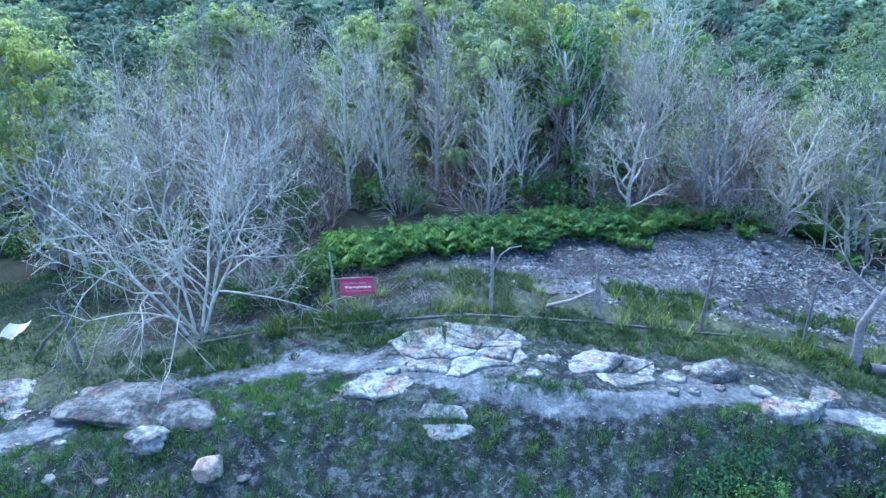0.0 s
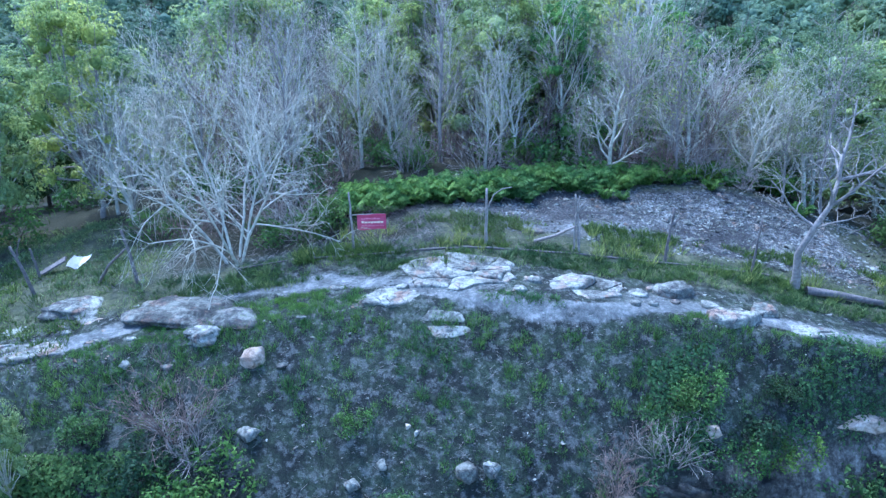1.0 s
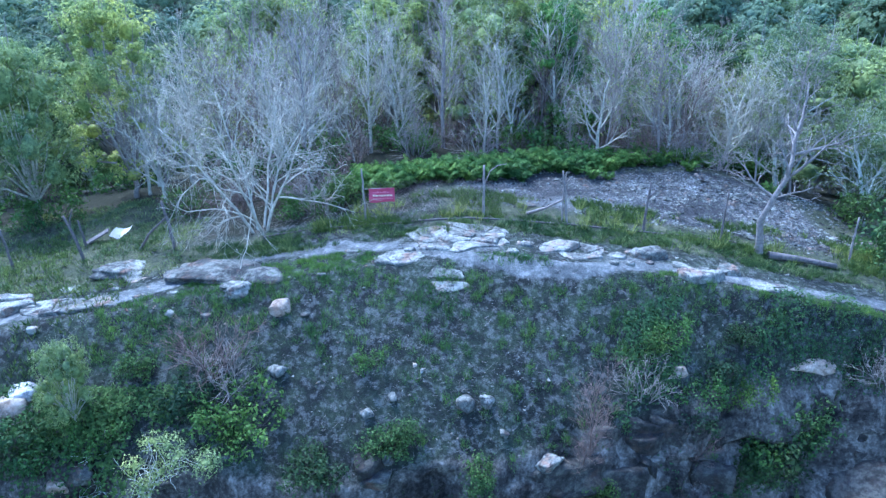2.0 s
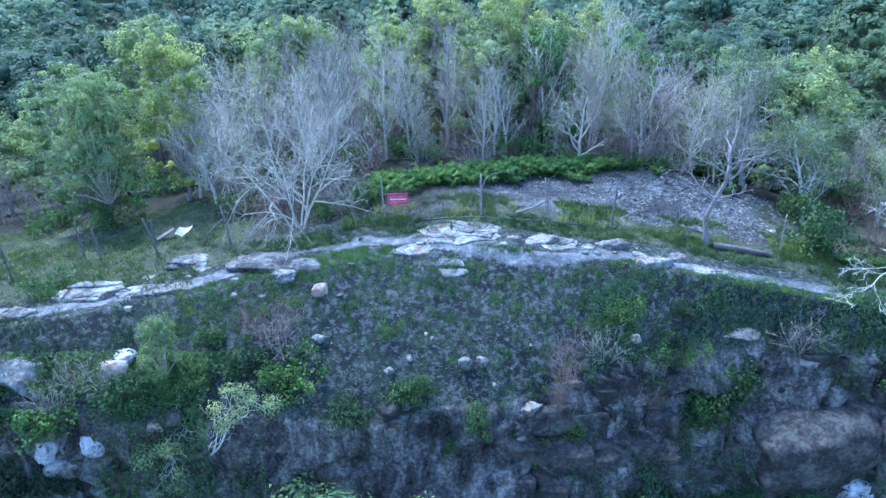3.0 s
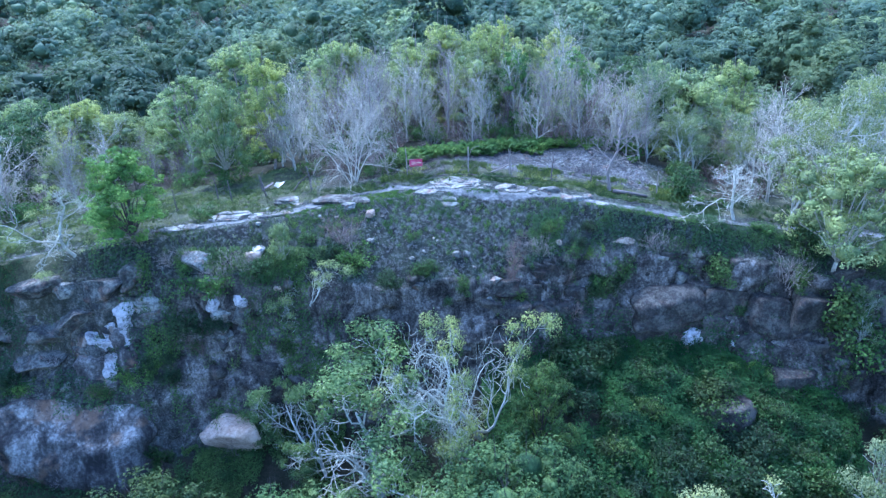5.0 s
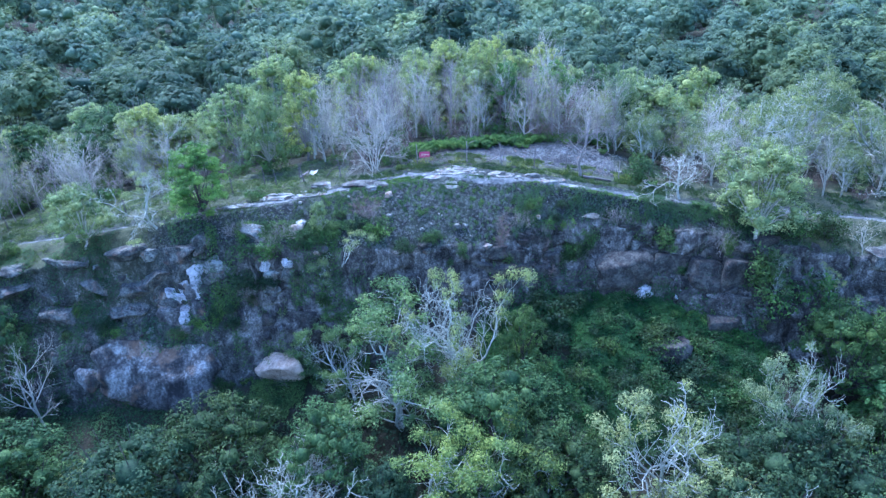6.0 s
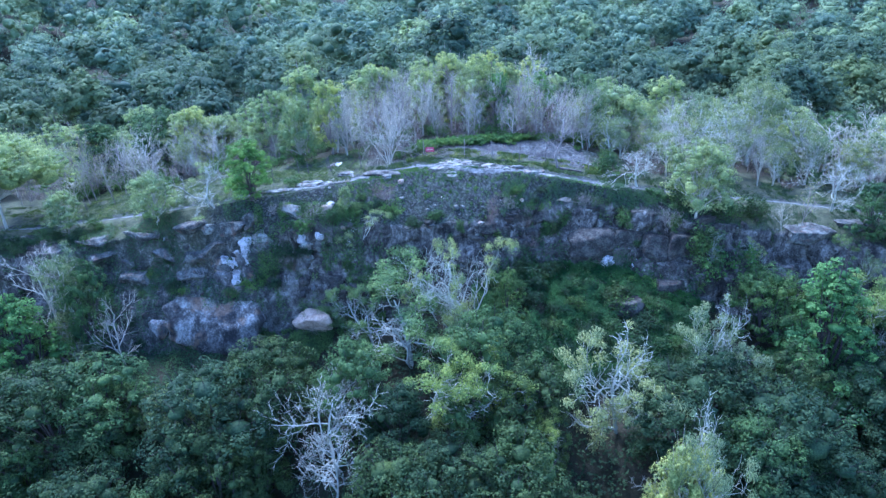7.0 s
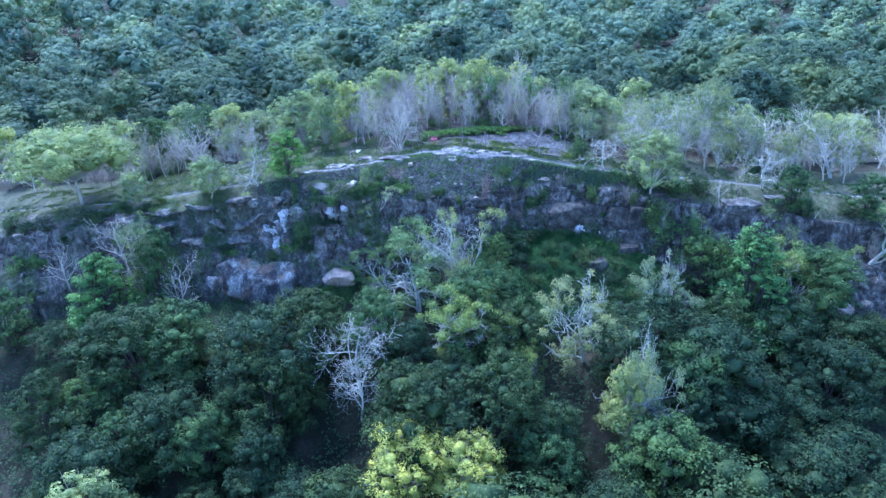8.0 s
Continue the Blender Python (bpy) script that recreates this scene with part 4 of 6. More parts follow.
def ridge_kind(r, x, y):
    d = y - float(at("wy", x))
    if d > 15 and -12 < x < 15 and (d < 18.5 or r.random() < 0.3):
        return r.choice(("thin0", "thin1", "haze0", "haze1", "thin3", "bright1")), r.uniform(0.9, 1.15), 1.0
    if d > 15:
        return r.choice(("bright0", "bright1", "bright2", "yellow1", "mid1", "haze0", "haze2", "yellow0")), r.uniform(0.72, 1.0), r.uniform(0.9, 1.2)
    if x < -9:
        return r.choice(("haze0", "bare1", "bare2", "sparse1", "thin3", "sparse2", "haze1", "bright1", "bare1")), r.uniform(0.75, 1.1), 1.0
    if x > 13:
        return r.choice(("thin0", "bare1", "bare2", "sparse1", "sparse0", "sparse2", "haze0", "haze1", "sparse1")), r.uniform(0.85, 1.2), 1.0
    return r.choice(("thin0", "thin1", "thin2", "thin3", "thin3", "thin1", "bare0", "bare1", "bare2", "brown0", "brown1", "haze0", "haze1", "haze2", "haze1", "brown0")), r.uniform(0.75, 1.05), 1.0


scatter(-12, 15, 18, 31, 1.65, 2, ridge_kind, behind)
plant("brown1", 3.5, 7.9, tall=3.1, wide=1.15)
plant("brown0", 3.1, 7.7, tall=2.4, wide=1.1)
scatter(-4, 13.5, 20.8, 23.4, 1.7, 7, lambda r, x, y: (r.choice(("thin0", "thin2", "brown0", "thin3", "haze1", "bare1", "haze0")), r.uniform(0.45, 0.85), 1.0), behind)
scatter(-48, -24, 15, 25, 2.7, 21, lambda r, x, y: (r.choice(("haze0", "bare2", "thin1", "haze2", "haze1")), r.uniform(0.45, 0.8), 1.1), behind)
scatter(-60, -12, 12, 34, 3.3, 3, ridge_kind, lambda x, y: behind(x, y) and not (-24 < x and y < 27))
scatter(15, 58, 10, 34, 2.9, 4, ridge_kind, behind)
scatter(-50, 52, 34, 52, 5.4, 5, ridge_kind, behind)


# ---------------------------------------------------------------- shrubs of the slope and dry brush under the ridge trees
for key, x, y, size in (
    ("bush0", -7.9, 8.8, 0.55), ("twig1", -6.1, 9.0, 1.15), ("bush1", -5.1, 7.9, 0.9), ("bush1", -2.0, 9.0, 0.35), ("bush1", 6.7, 9.0, 0.65),
    ("bush0", 9.4, 9.2, 1.0), ("bush2", 7.3, 9.3, 0.7), ("bush1", 8.2, 9.3, 0.55), ("bush2", 7.8, 9.8, 0.5), ("bush1", 5.9, 9.9, 0.6), ("bush2", 6.3, 8.7, 0.7), ("twig0", 5.0, 8.9, 0.8), ("bush2", 8.8, 8.8, 1.1), ("twig0", -5.6, 8.6, 0.9), ("bush1", -13.7, 7.5, 1.3), ("bush0", -10.3, 7.4, 1.0), ("bush2", -14.7, 7.0, 1.2), ("bush1", 8.7, 9.0, 0.9), ("bush0", 14.9, 8.3, 1.1), ("twig0", 11.7, 9.3, 0.9),
    ("twig0", -17.0, 8.8, 0.8), ("twig0", 18.5, 7.6, 1.2), ("bush2", -3.5, 7.0, 0.8), ("bush0", 5.4, 9.6, 0.5), ("bush1", -14.2, 11.6, 0.7),
    ("bush2", -6.0, 5.2, 1.2), ("bush2", -9.0, 5.4, 1.2), ("bush0", 19.5, 8.6, 1.2), ("bush1", 23.0, 8.2, 1.3), ("bush2", 26.0, 7.6, 1.5), ("bush0", -3.2, 15.9, 0.8), ("bush1", -4.6, 15.8, 0.7), ("twig1", -3.9, 16.8, 0.9),
):
    plant(key, x, y, size)
scatter(-9, 14, 15.5, 25, 1.5, 8, lambda r, x, y: (r.choice(("twig0", "twig1", "twig0", "twig1", "bush1")), r.uniform(0.75, 1.35), 1.0), lambda x, y: y - float(at("wy", x)) > (8.4 if x > -3.5 else 3.4) and (x < -4 or y > 19.5))
scatter(-16, -9, 7.4, 9.2, 1.0, 19, lambda r, x, y: (r.choice(("twig0", "twig1", "twig0", "bush1")), r.uniform(0.4, 0.75), 1.0), lambda x, y: x < -13.5 or y < 8.0)
scatter(-24, -12, 20, 27, 2.6, 20, lambda r, x, y: (r.choice(("thin1", "brown0", "thin4", "haze1")), r.uniform(0.4, 0.6), 1.0))
scatter(-46, -12, 12, 24, 2.8, 9, lambda r, x, y: (r.choice(("twig0", "bush0", "twig1", "bush1")), r.uniform(0.8, 1.5), 1.0), lambda x, y: y - float(at("wy", x)) > 6.5)
scatter(13, 45, 10, 22, 3.0, 10, lambda r, x, y: (r.choice(("twig0", "twig1", "twig1", "bush0")), r.uniform(0.8, 1.5), 1.0), lambda x, y: y - float(at("wy", x)) > 3.2)
scatter(3.5, 20, -3, 7.5, 1.5, 12, lambda r, x, y: (r.choice(("bush2", "bush2", "bush2", "bush0")), r.uniform(0.55, 1.15), r.uniform(1.0, 1.4)), lambda x, y: float(at("fy", x)) - y > 0.2)
rng = random.Random(55)
for k in range(120):
    x = rng.uniform(-38, 26)
    y = rng.uniform(float(at("fy", x)) - 1.0, float(at("wy", x)) - 2.6)
    if -5 < x < 6 and y > float(at("ty", x)) + 0.5:
        continue
    plant(rng.choice(("bush0", "bush2", "bush0", "bush1", "twig0", "twig1", "bush2")), x, y, rng.uniform(0.3, 0.85))
scatter(21, 47, 2.2, 9.6, 2.7, 14, lambda r, x, y: (r.choice(("sparse0", "sparse1", "bare1", "mid0", "bush0", "sparse2", "haze2", "bush1", "bush2", "veil0")), r.uniform(0.5, 0.9), 1.0), lambda x, y: y < float(at("wy", x)) - 1.2)
scatter(-46, -13, 2.5, 8.5, 2.3, 15, lambda r, x, y: (r.choice(("bush0", "bush1", "bush2", "twig0", "bush0")), r.uniform(0.5, 1.2), 1.0), lambda x, y: y > float(at("fy", x)) - 1 and int(x * 7 + y * 13) % 5 > 1)
scatter(-52, -30, 4.5, 11, 2.4, 16, lambda r, x, y: (r.choice(("bush0", "bush1", "twig0", "bush2", "bush1")), r.uniform(0.6, 1.3), 1.2), lambda x, y: y < float(at("wy", x)) - 0.9)
clear_patterns()


# ---------------------------------------------------------------- the far woods: uncountable, one thing
def build_woods(name, seed, y0, y1, step, grow, half, leaves, clumps, size, material, label):
    """Crowns side by side, with low growth of one dark tone filling the gaps between them."""
    rng, nrng = random.Random(seed), np.random.default_rng(seed)
    rows, inside, tones, inner_tones, first = [], [], [], [], 0
    y = y0
    while y < y1:
        reach = half(y)
        for k in range(int(2 * reach / step)):
            x = -reach + (k + rng.uniform(0.1, 0.9)) * step
            yy = y + rng.uniform(-0.8, 0.8) * step
            tall, wide = rng.uniform(6.0, 15.0) + (4.0 if rng.random() < 0.12 else 0), step * rng.choice((0.34, 0.42, 0.48, 0.54, 0.62))
            base = float(height(np.float64(x), np.float64(yy)))
            crown = (x, yy, base + tall - wide * 0.8)
            masses = lobes(rng, 15, crown, wide, wide * 0.85, -0.6) + [(Vector(crown), wide * 0.8)]
            spots = lobe_spots(nrng, masses, leaves, 0.85, clumps, 0.12)
            # leaves face outward from the whole crown
            away = spots[:, :3] - np.array((x, yy, base + tall - wide * 1.0))
            spots[:, 3:] = spots[:, 3:] + 1.3 * away / np.linalg.norm(away, axis=1)[:, None]
            rows.append(spots)
            tone = rng.random()
            # 0.1 puts the shade between the crowns into the low growth's colour
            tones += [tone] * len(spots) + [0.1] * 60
            pts, faces = leaf_mass(nrng, masses, 0.44, 0.85, 0.25)
            inside.append((pts, faces + first))
            first += len(pts)
            inner_tones += [tone] * len(faces)
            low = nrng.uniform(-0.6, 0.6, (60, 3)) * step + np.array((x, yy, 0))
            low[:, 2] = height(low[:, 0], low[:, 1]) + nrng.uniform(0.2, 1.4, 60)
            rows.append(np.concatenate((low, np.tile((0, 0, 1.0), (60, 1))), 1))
        y += step * 0.86
        step *= grow
    whole = (np.concatenate([a for a, b in inside]), np.concatenate([b for a, b in inside]))
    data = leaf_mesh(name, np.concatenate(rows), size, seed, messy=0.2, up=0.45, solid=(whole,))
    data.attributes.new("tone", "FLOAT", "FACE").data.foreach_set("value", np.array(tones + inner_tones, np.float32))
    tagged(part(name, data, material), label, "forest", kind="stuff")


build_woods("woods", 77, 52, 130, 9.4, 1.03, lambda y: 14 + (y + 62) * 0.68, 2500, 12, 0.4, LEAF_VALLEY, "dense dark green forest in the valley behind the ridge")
build_woods("woods", 78, 130, 300, 11.0, 1.04, lambda y: 14 + (y + 62) * 0.68, 1600, 11, 0.56, LEAF_HAZED, "dark green forest on the far hillside")
build_woods("woods", 79, -76, -25, 8.0, 1.0, lambda y: 44, 2600, 14, 0.24, LEAF_DEEP, "dark green forest falling away into the valley")


# ---------------------------------------------------------------- rocks
def boulder_mesh(seed, w, d, h, cuts=13, detail=4, rough=0.07, block=False, boxy=0.0):
    """A weathered block: a lump cut by random planes, with worn edges and a pitted skin. Rests on z = 0, sunk a little."""
    rng = random.Random(seed)
    bm = bmesh.new()
    bmesh.ops.create_icosphere(bm, subdivisions=detail, radius=1.0)
    planes = []
    if block:
        # split along its joints: upright, nearly square sides
        cuts = 4
        for n in ((1, 0, 0), (-1, 0, 0), (0, 1, 0), (0, -1, 0), (0, 0, 1), (0, 0, -1)):
            planes.append(((Vector(n) + Vector((rng.gauss(0, 0.1), rng.gauss(0, 0.1), rng.gauss(0, 0.1)))).normalized(), rng.uniform(0.5, 0.62)))
    for k in range(cuts):
        n = Vector((rng.gauss(0, 1), rng.gauss(0, 1), rng.gauss(0, 0.8))).normalized()
        planes.append((n, rng.uniform(0.42, 0.75)))
    planes.append((Vector((rng.uniform(-0.15, 0.15), rng.uniform(-0.15, 0.15), 1)).normalized(), rng.uniform(0.5, 0.7)))
    off = Vector((rng.uniform(-50, 50), rng.uniform(-50, 50), rng.uniform(-50, 50)))
    if boxy:
        planes = planes[:3]
    for v in bm.verts:
        p = v.co.copy()
        if boxy:
            # a box with well rounded corners, stepped by its layers
            p *= 0.62 / (abs(p.x) ** boxy + abs(p.y) ** boxy + abs(p.z) ** boxy) ** (1 / boxy)
        for n, k in planes:
            over = p.dot(n) - k
            if over > 0:
                p -= n * over
        s = noise.noise(p * 1.7 + off) * rough * 1.6 + noise.noise(p * 5 + off) * rough * 0.6
        step = 0.03 * math.sin(p.z * 16 + 3 * noise.noise(p * 2 + off))
        p = p * (1 + s) + Vector((p.x, p.y, 0)) * step
        v.co = Vector((p.x * w * 0.75, p.y * d * 0.75, (p.z + 0.25) * h * 0.85))
    for f in bm.faces:
        f.smooth = True
    for e in bm.edges:
        if e.calc_face_angle(0) > 0.35:
            e.smooth = False
    data = bpy.data.meshes.new("rock")
    bm.to_mesh(data)
    bm.free()
    return data


def slab_mesh(seed, w, d, h, corners=()):
    """A flat angular piece of bedrock: broken outline, upright sides, worn rim and an uneven top."""
    rng = random.Random(seed)
    corners = list(corners)
    n = len(corners) or rng.randint(6, 8)
    for k in range(0 if corners else n):
        a = 2 * math.pi * (k + rng.uniform(-0.32, 0.32)) / n
        r = rng.uniform(0.78, 1.08)
        corners.append(Vector((math.cos(a) * r, math.sin(a) * r, 0)))
    ring = []
    for k in range(n):
        for f in (0.0, 0.33, 0.67):
            p = corners[k].lerp(corners[(k + 1) % n], f)
            ring.append(p * (1 + rng.uniform(-0.05, 0.05)))
    tilt = Vector((rng.uniform(-0.18, 0.18), rng.uniform(-0.1, 0.2), 0))
    off = Vector((rng.uniform(-50, 50), rng.uniform(-50, 50), 0))
    bm = bmesh.new()
    levels = []
    for scale, z in ((1.06, -0.7), (1.03, 0.1), (1.0, 0.42), (0.975, 0.72), (0.92, 0.9), (0.8, 0.99), (0.43, 1.02)):
        row = []
        for i, p in enumerate(ring):
            q = p * scale
            bumpy = 0.22 * noise.noise(q * 2.2 + off) + 0.12 * noise.noise(q * 6 + off) if z > 0.5 else 0
            # a shelf in the top, as the layers break
            shelf = -0.2 if z > 0.5 and noise.noise(q * 1.1 - off) > 0.12 else 0
            side = 1 + 0.05 * noise.noise(Vector((q.x * 4, q.y * 4, z * 3)) + off)
            row.append(bm.verts.new((q.x * side * w * 0.5, q.y * side * d * 0.5, h * (z + bumpy + shelf + (q.dot(tilt) if z > 0.1 else 0)) if z > 0 else -0.22)))
        levels.append(row)
    m = len(ring)
    for a, b in zip(levels, levels[1:]):
        for i in range(m):
            bm.faces.new((a[i], a[(i + 1) % m], b[(i + 1) % m], b[i]))
    c = bm.verts.new((0, 0, h * (1 + 0.2 * noise.noise(off))))
    for i in range(m):
        bm.faces.new((levels[-1][i], levels[-1][(i + 1) % m], c))
    for f in bm.faces:
        f.smooth = True
    for e in bm.edges:
        if e.calc_face_angle(0) > 0.8:
            e.smooth = False
    data = bpy.data.meshes.new("slab")
    bm.to_mesh(data)
    bm.free()
    return data


def rock(name, x, y, w, h, deep, material, label, group, seed, z=None, tip=(0, 0), detail=4, sink=0.0, turn=None, flat=False, block=False, cuts=13, rough=0.07, boxy=0.0):
    rng = random.Random(seed)
    data = slab_mesh(seed, w, deep, h) if flat else boulder_mesh(seed, w, deep, h, detail=detail, block=block, cuts=cuts, rough=rough, boxy=boxy)
    data.materials.append(material)
    ob = new(name, data)
    base = float(height(np.float64(x), np.float64(y))) if z is None else z
    ob.matrix_world = pose(x, y, base - sink, tip[0], tip[1], rng.uniform(-25, 25) if turn is None else turn)
    return tagged(ob, label, "rock", group)


def cell(seeds, k, outline):
    """The corner points of seed k's share of the outline."""
    poly = list(outline)
    for j, s in enumerate(seeds):
        if j == k:
            continue
        mid, n = (seeds[k] + s) / 2, s - seeds[k]
        n = Vector((n.x, n.y * 2.4, 0))
        cut = []
        for a, b in zip(poly, poly[1:] + poly[:1]):
            da, db = (a - mid).dot(n), (b - mid).dot(n)
            if da <= 0:
                cut.append(a)
            if da * db < 0:
                cut.append(a.lerp(b, da / (da - db)))
        poly = cut
        if len(poly) < 3:
            return []
    return poly


def bedrock(cx, cy, wide, deep, count, seed, high, material, label, group):
    """A patch of bedrock that has cracked into fitting pieces, each a slab of its own."""
    rng = random.Random(seed)
    outline = []
    for k in range(16):
        a = 2 * math.pi * k / 16
        r = rng.uniform(0.78, 1.08)
        outline.append(Vector((wide * r * math.cos(a), deep * r * math.sin(a), 0)))
    seeds = []
    while len(seeds) < count:
        p = Vector((rng.uniform(-wide, wide), rng.uniform(-deep, deep), 0))
        if (p.x / wide) ** 2 + (p.y / deep) ** 2 < 0.95 and all((p - q).length > 0.4 * math.sqrt(wide * deep / count) for q in seeds):
            seeds.append(p)
    for k in range(count):
        poly = cell(seeds, k, outline)
        # merge corners that lie close together
        poly = [p for i, p in enumerate(poly) if (p - poly[i - 1]).length > 0.06]
        if len(poly) < 3:
            continue
        c = sum(poly, Vector()) / len(poly)
        gap = rng.choice((0.006, 0.012, 0.025, 0.05))
        ring = [(p - c) * max(1 - gap / max((p - c).length, 0.1), 0.5) for p in poly]
        h = high * rng.uniform(0.6, 1.3)
        data = slab_mesh(seed * 50 + k, 2, 2, h, ring)
        data.materials.append(material)
        ob = new("rock_slab", data)
        x, y = np.float64(cx + c.x), np.float64(cy + c.y)
        lean_x = math.degrees(math.atan(float(section(x, y + 0.3) - section(x, y - 0.3)) / 0.6))
        ob.matrix_world = pose(*land(cx + c.x, cy + c.y, -0.015), lean_x + rng.uniform(-3, 3), rng.uniform(-4, 4), 0)
        tagged(ob, label, "rock", group)


def land(x, y, up=0.0):
    return (x, y, float(height(np.float64(x), np.float64(y))) + up)


SLAB = "pale cracked bedrock slab in the sandy footpath"
bedrock(0.42, 13.05, 1.65, 1.15, 13, 1, 0.08, PALE_ROCK, SLAB, "slabs of the footpath")
bedrock(3.6, 12.45, 1.3, 0.75, 6, 3, 0.04, PALE_ROCK, SLAB, "slabs of the footpath")
bedrock(-1.35, 11.75, 0.8, 0.5, 2, 5, 0.05, PALE_ROCK, "pale mottled bedrock showing through the grass slope", "slabs of the footpath")
bedrock(0.05, 10.95, 0.6, 0.42, 2, 4, 0.05, PALE_ROCK, "pale mottled bedrock showing through the grass slope", "slabs of the footpath")
bedrock(-10.2, 10.75, 1.4, 0.55, 8, 12, 0.1, PALE_ROCK, "pale layered bedrock at the brink of the slope", "outcrops of the footpath")
bedrock(-12.6, 11.1, 1.5, 0.8, 8, 7, 0.18, PALE_ROCK, "pale layered bedrock at the brink of the slope", "outcrops of the footpath")
bedrock(-15.3, 10.0, 1.6, 0.45, 7, 9, 0.16, PALE_ROCK, "pale layered bedrock at the brink of the slope", "outcrops of the footpath")
bedrock(9.0, 10.9, 0.7, 0.35, 3, 10, 0.08, PALE_ROCK, SLAB, "slabs of the footpath")
bedrock(14.5, 10.2, 1.5, 0.35, 5, 11, 0.1, PALE_ROCK, SLAB, "slabs of the footpath")
# the rounded outcrops at the brink: x, y, width, depth, height
for i, (x, y, w, deep, h) in enumerate(((-6.3, 11.8, 3.5, 1.6, 0.46), (-5.0, 11.35, 1.5, 0.9, 0.4), (-9.6, 12.75, 1.5, 1.2, 0.46), (-8.7, 12.1, 1.3, 0.6, 0.2), (-10.6, 12.0, 1.2, 0.7, 0.2), (-5.7, 10.75, 0.9, 0.6, 0.4))):
    rock("outcrop", x, y, w, h, deep, GREY_ROCK if w > 1.4 and x > -7 else PALE_ROCK, "pale weathered outcrop with rust stains at the brink", "outcrops of the footpath", 240 + i, sink=0.14, turn=-14 + 4 * i, detail=5, rough=0.2, boxy=2.6)
# broken pieces lying about the slabs
rng = random.Random(21)
for k in range(34):
    x = rng.choice((rng.gauss(0.6, 1.7), rng.gauss(4.6, 1.8), rng.gauss(-8.5, 2.2)))
    w = rng.uniform(0.12, 0.4)
    rock("stone", x, float(at("wy", x)) + rng.gauss(0.0, 0.55), w, w * rng.uniform(0.15, 0.4), w * rng.uniform(0.5, 0.9), PALE_ROCK, "broken piece of pale rock on the footpath", "broken pieces of the footpath", 700 + k, sink=0.02, flat=True)
# single stones of the path: x, y, width, height
for i, (x, y, w, h) in enumerate(((-2.7, 12.5, 0.45, 0.07), (4.75, 11.6, 0.32, 0.12), (6.0, 12.5, 1.4, 0.26), (6.75, 11.8, 0.6, 0.14), (7.05, 11.2, 1.4, 0.26), (8.1, 11.7, 0.75, 0.2), (2.35, 12.6, 0.5, 0.12), (5.0, 12.2, 0.6, 0.1))):
    rock("rock_slab", x, y, w, h, min(w, 1.0) * 0.8, PALE_ROCK, "weathered pale and rusty rock beside the footpath", "slabs of the footpath", 200 + i, sink=0.03, flat=True)
# loose stones on the slope
for i, (x, y, w, h) in enumerate((
    (-4.4, 10.2, 0.62, 0.5), (-4.4, 8.9, 0.5, 0.32), (0.3, 8.3, 0.5, 0.36), (0.9, 8.4, 0.42, 0.32), (6.1, 9.3, 0.32, 0.36), (-2.1, 8.1, 0.4, 0.27), (-1.5, 8.4, 0.3, 0.2), (-7.3, 10.1, 0.25, 0.2),
    (-0.9, 9.0, 0.17, 0.13), (-0.7, 8.9, 0.16, 0.12), (-3.8, 10.1, 0.27, 0.16), (-1.6, 7.4, 0.35, 0.25), (-10.7, 8.2, 0.95, 0.6), (2.3, 7.6, 0.7, 0.5), (-8.9, 7.2, 0.7, 0.5), (12.0, 9.1, 0.6, 0.4),
    (-9.4, 7.2, 0.6, 0.4), (2.0, 7.3, 0.4, 0.3), (1.3, 7.9, 0.3, 0.2),
)):
    rock("stone", x, y, w, h, w * 0.85, (OCHRE_ROCK, PALE_ROCK, GREY_ROCK, PALE_ROCK)[i % 4], "loose pale stone lying on the dark grass slope", "stones of the slope", 280 + i, detail=3, sink=0.06, rough=0.12, cuts=16)


def cliff_y(x, z):
    """How far out the cliff or slope stands at that height."""
    ys = np.arange(14.0, -30.0, -0.1)
    return float(ys[np.argmax(section(np.full_like(ys, x), ys) < z)])


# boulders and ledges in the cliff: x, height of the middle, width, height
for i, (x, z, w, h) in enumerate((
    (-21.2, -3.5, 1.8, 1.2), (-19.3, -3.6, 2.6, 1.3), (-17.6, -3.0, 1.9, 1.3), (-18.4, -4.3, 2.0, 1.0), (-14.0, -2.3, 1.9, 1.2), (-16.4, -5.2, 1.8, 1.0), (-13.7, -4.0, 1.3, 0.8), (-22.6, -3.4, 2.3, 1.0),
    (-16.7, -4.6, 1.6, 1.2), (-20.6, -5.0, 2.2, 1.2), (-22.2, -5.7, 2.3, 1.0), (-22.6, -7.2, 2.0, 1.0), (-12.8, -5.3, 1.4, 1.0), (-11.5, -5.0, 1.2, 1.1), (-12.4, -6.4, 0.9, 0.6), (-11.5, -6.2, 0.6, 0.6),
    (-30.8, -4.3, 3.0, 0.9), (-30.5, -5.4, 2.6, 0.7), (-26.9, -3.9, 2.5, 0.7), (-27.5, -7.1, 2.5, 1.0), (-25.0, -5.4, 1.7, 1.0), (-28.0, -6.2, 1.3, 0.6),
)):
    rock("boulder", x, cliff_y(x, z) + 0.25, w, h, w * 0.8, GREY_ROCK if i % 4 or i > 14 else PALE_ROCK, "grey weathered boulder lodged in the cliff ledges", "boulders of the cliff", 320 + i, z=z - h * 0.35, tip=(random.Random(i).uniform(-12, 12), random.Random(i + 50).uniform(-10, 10)))
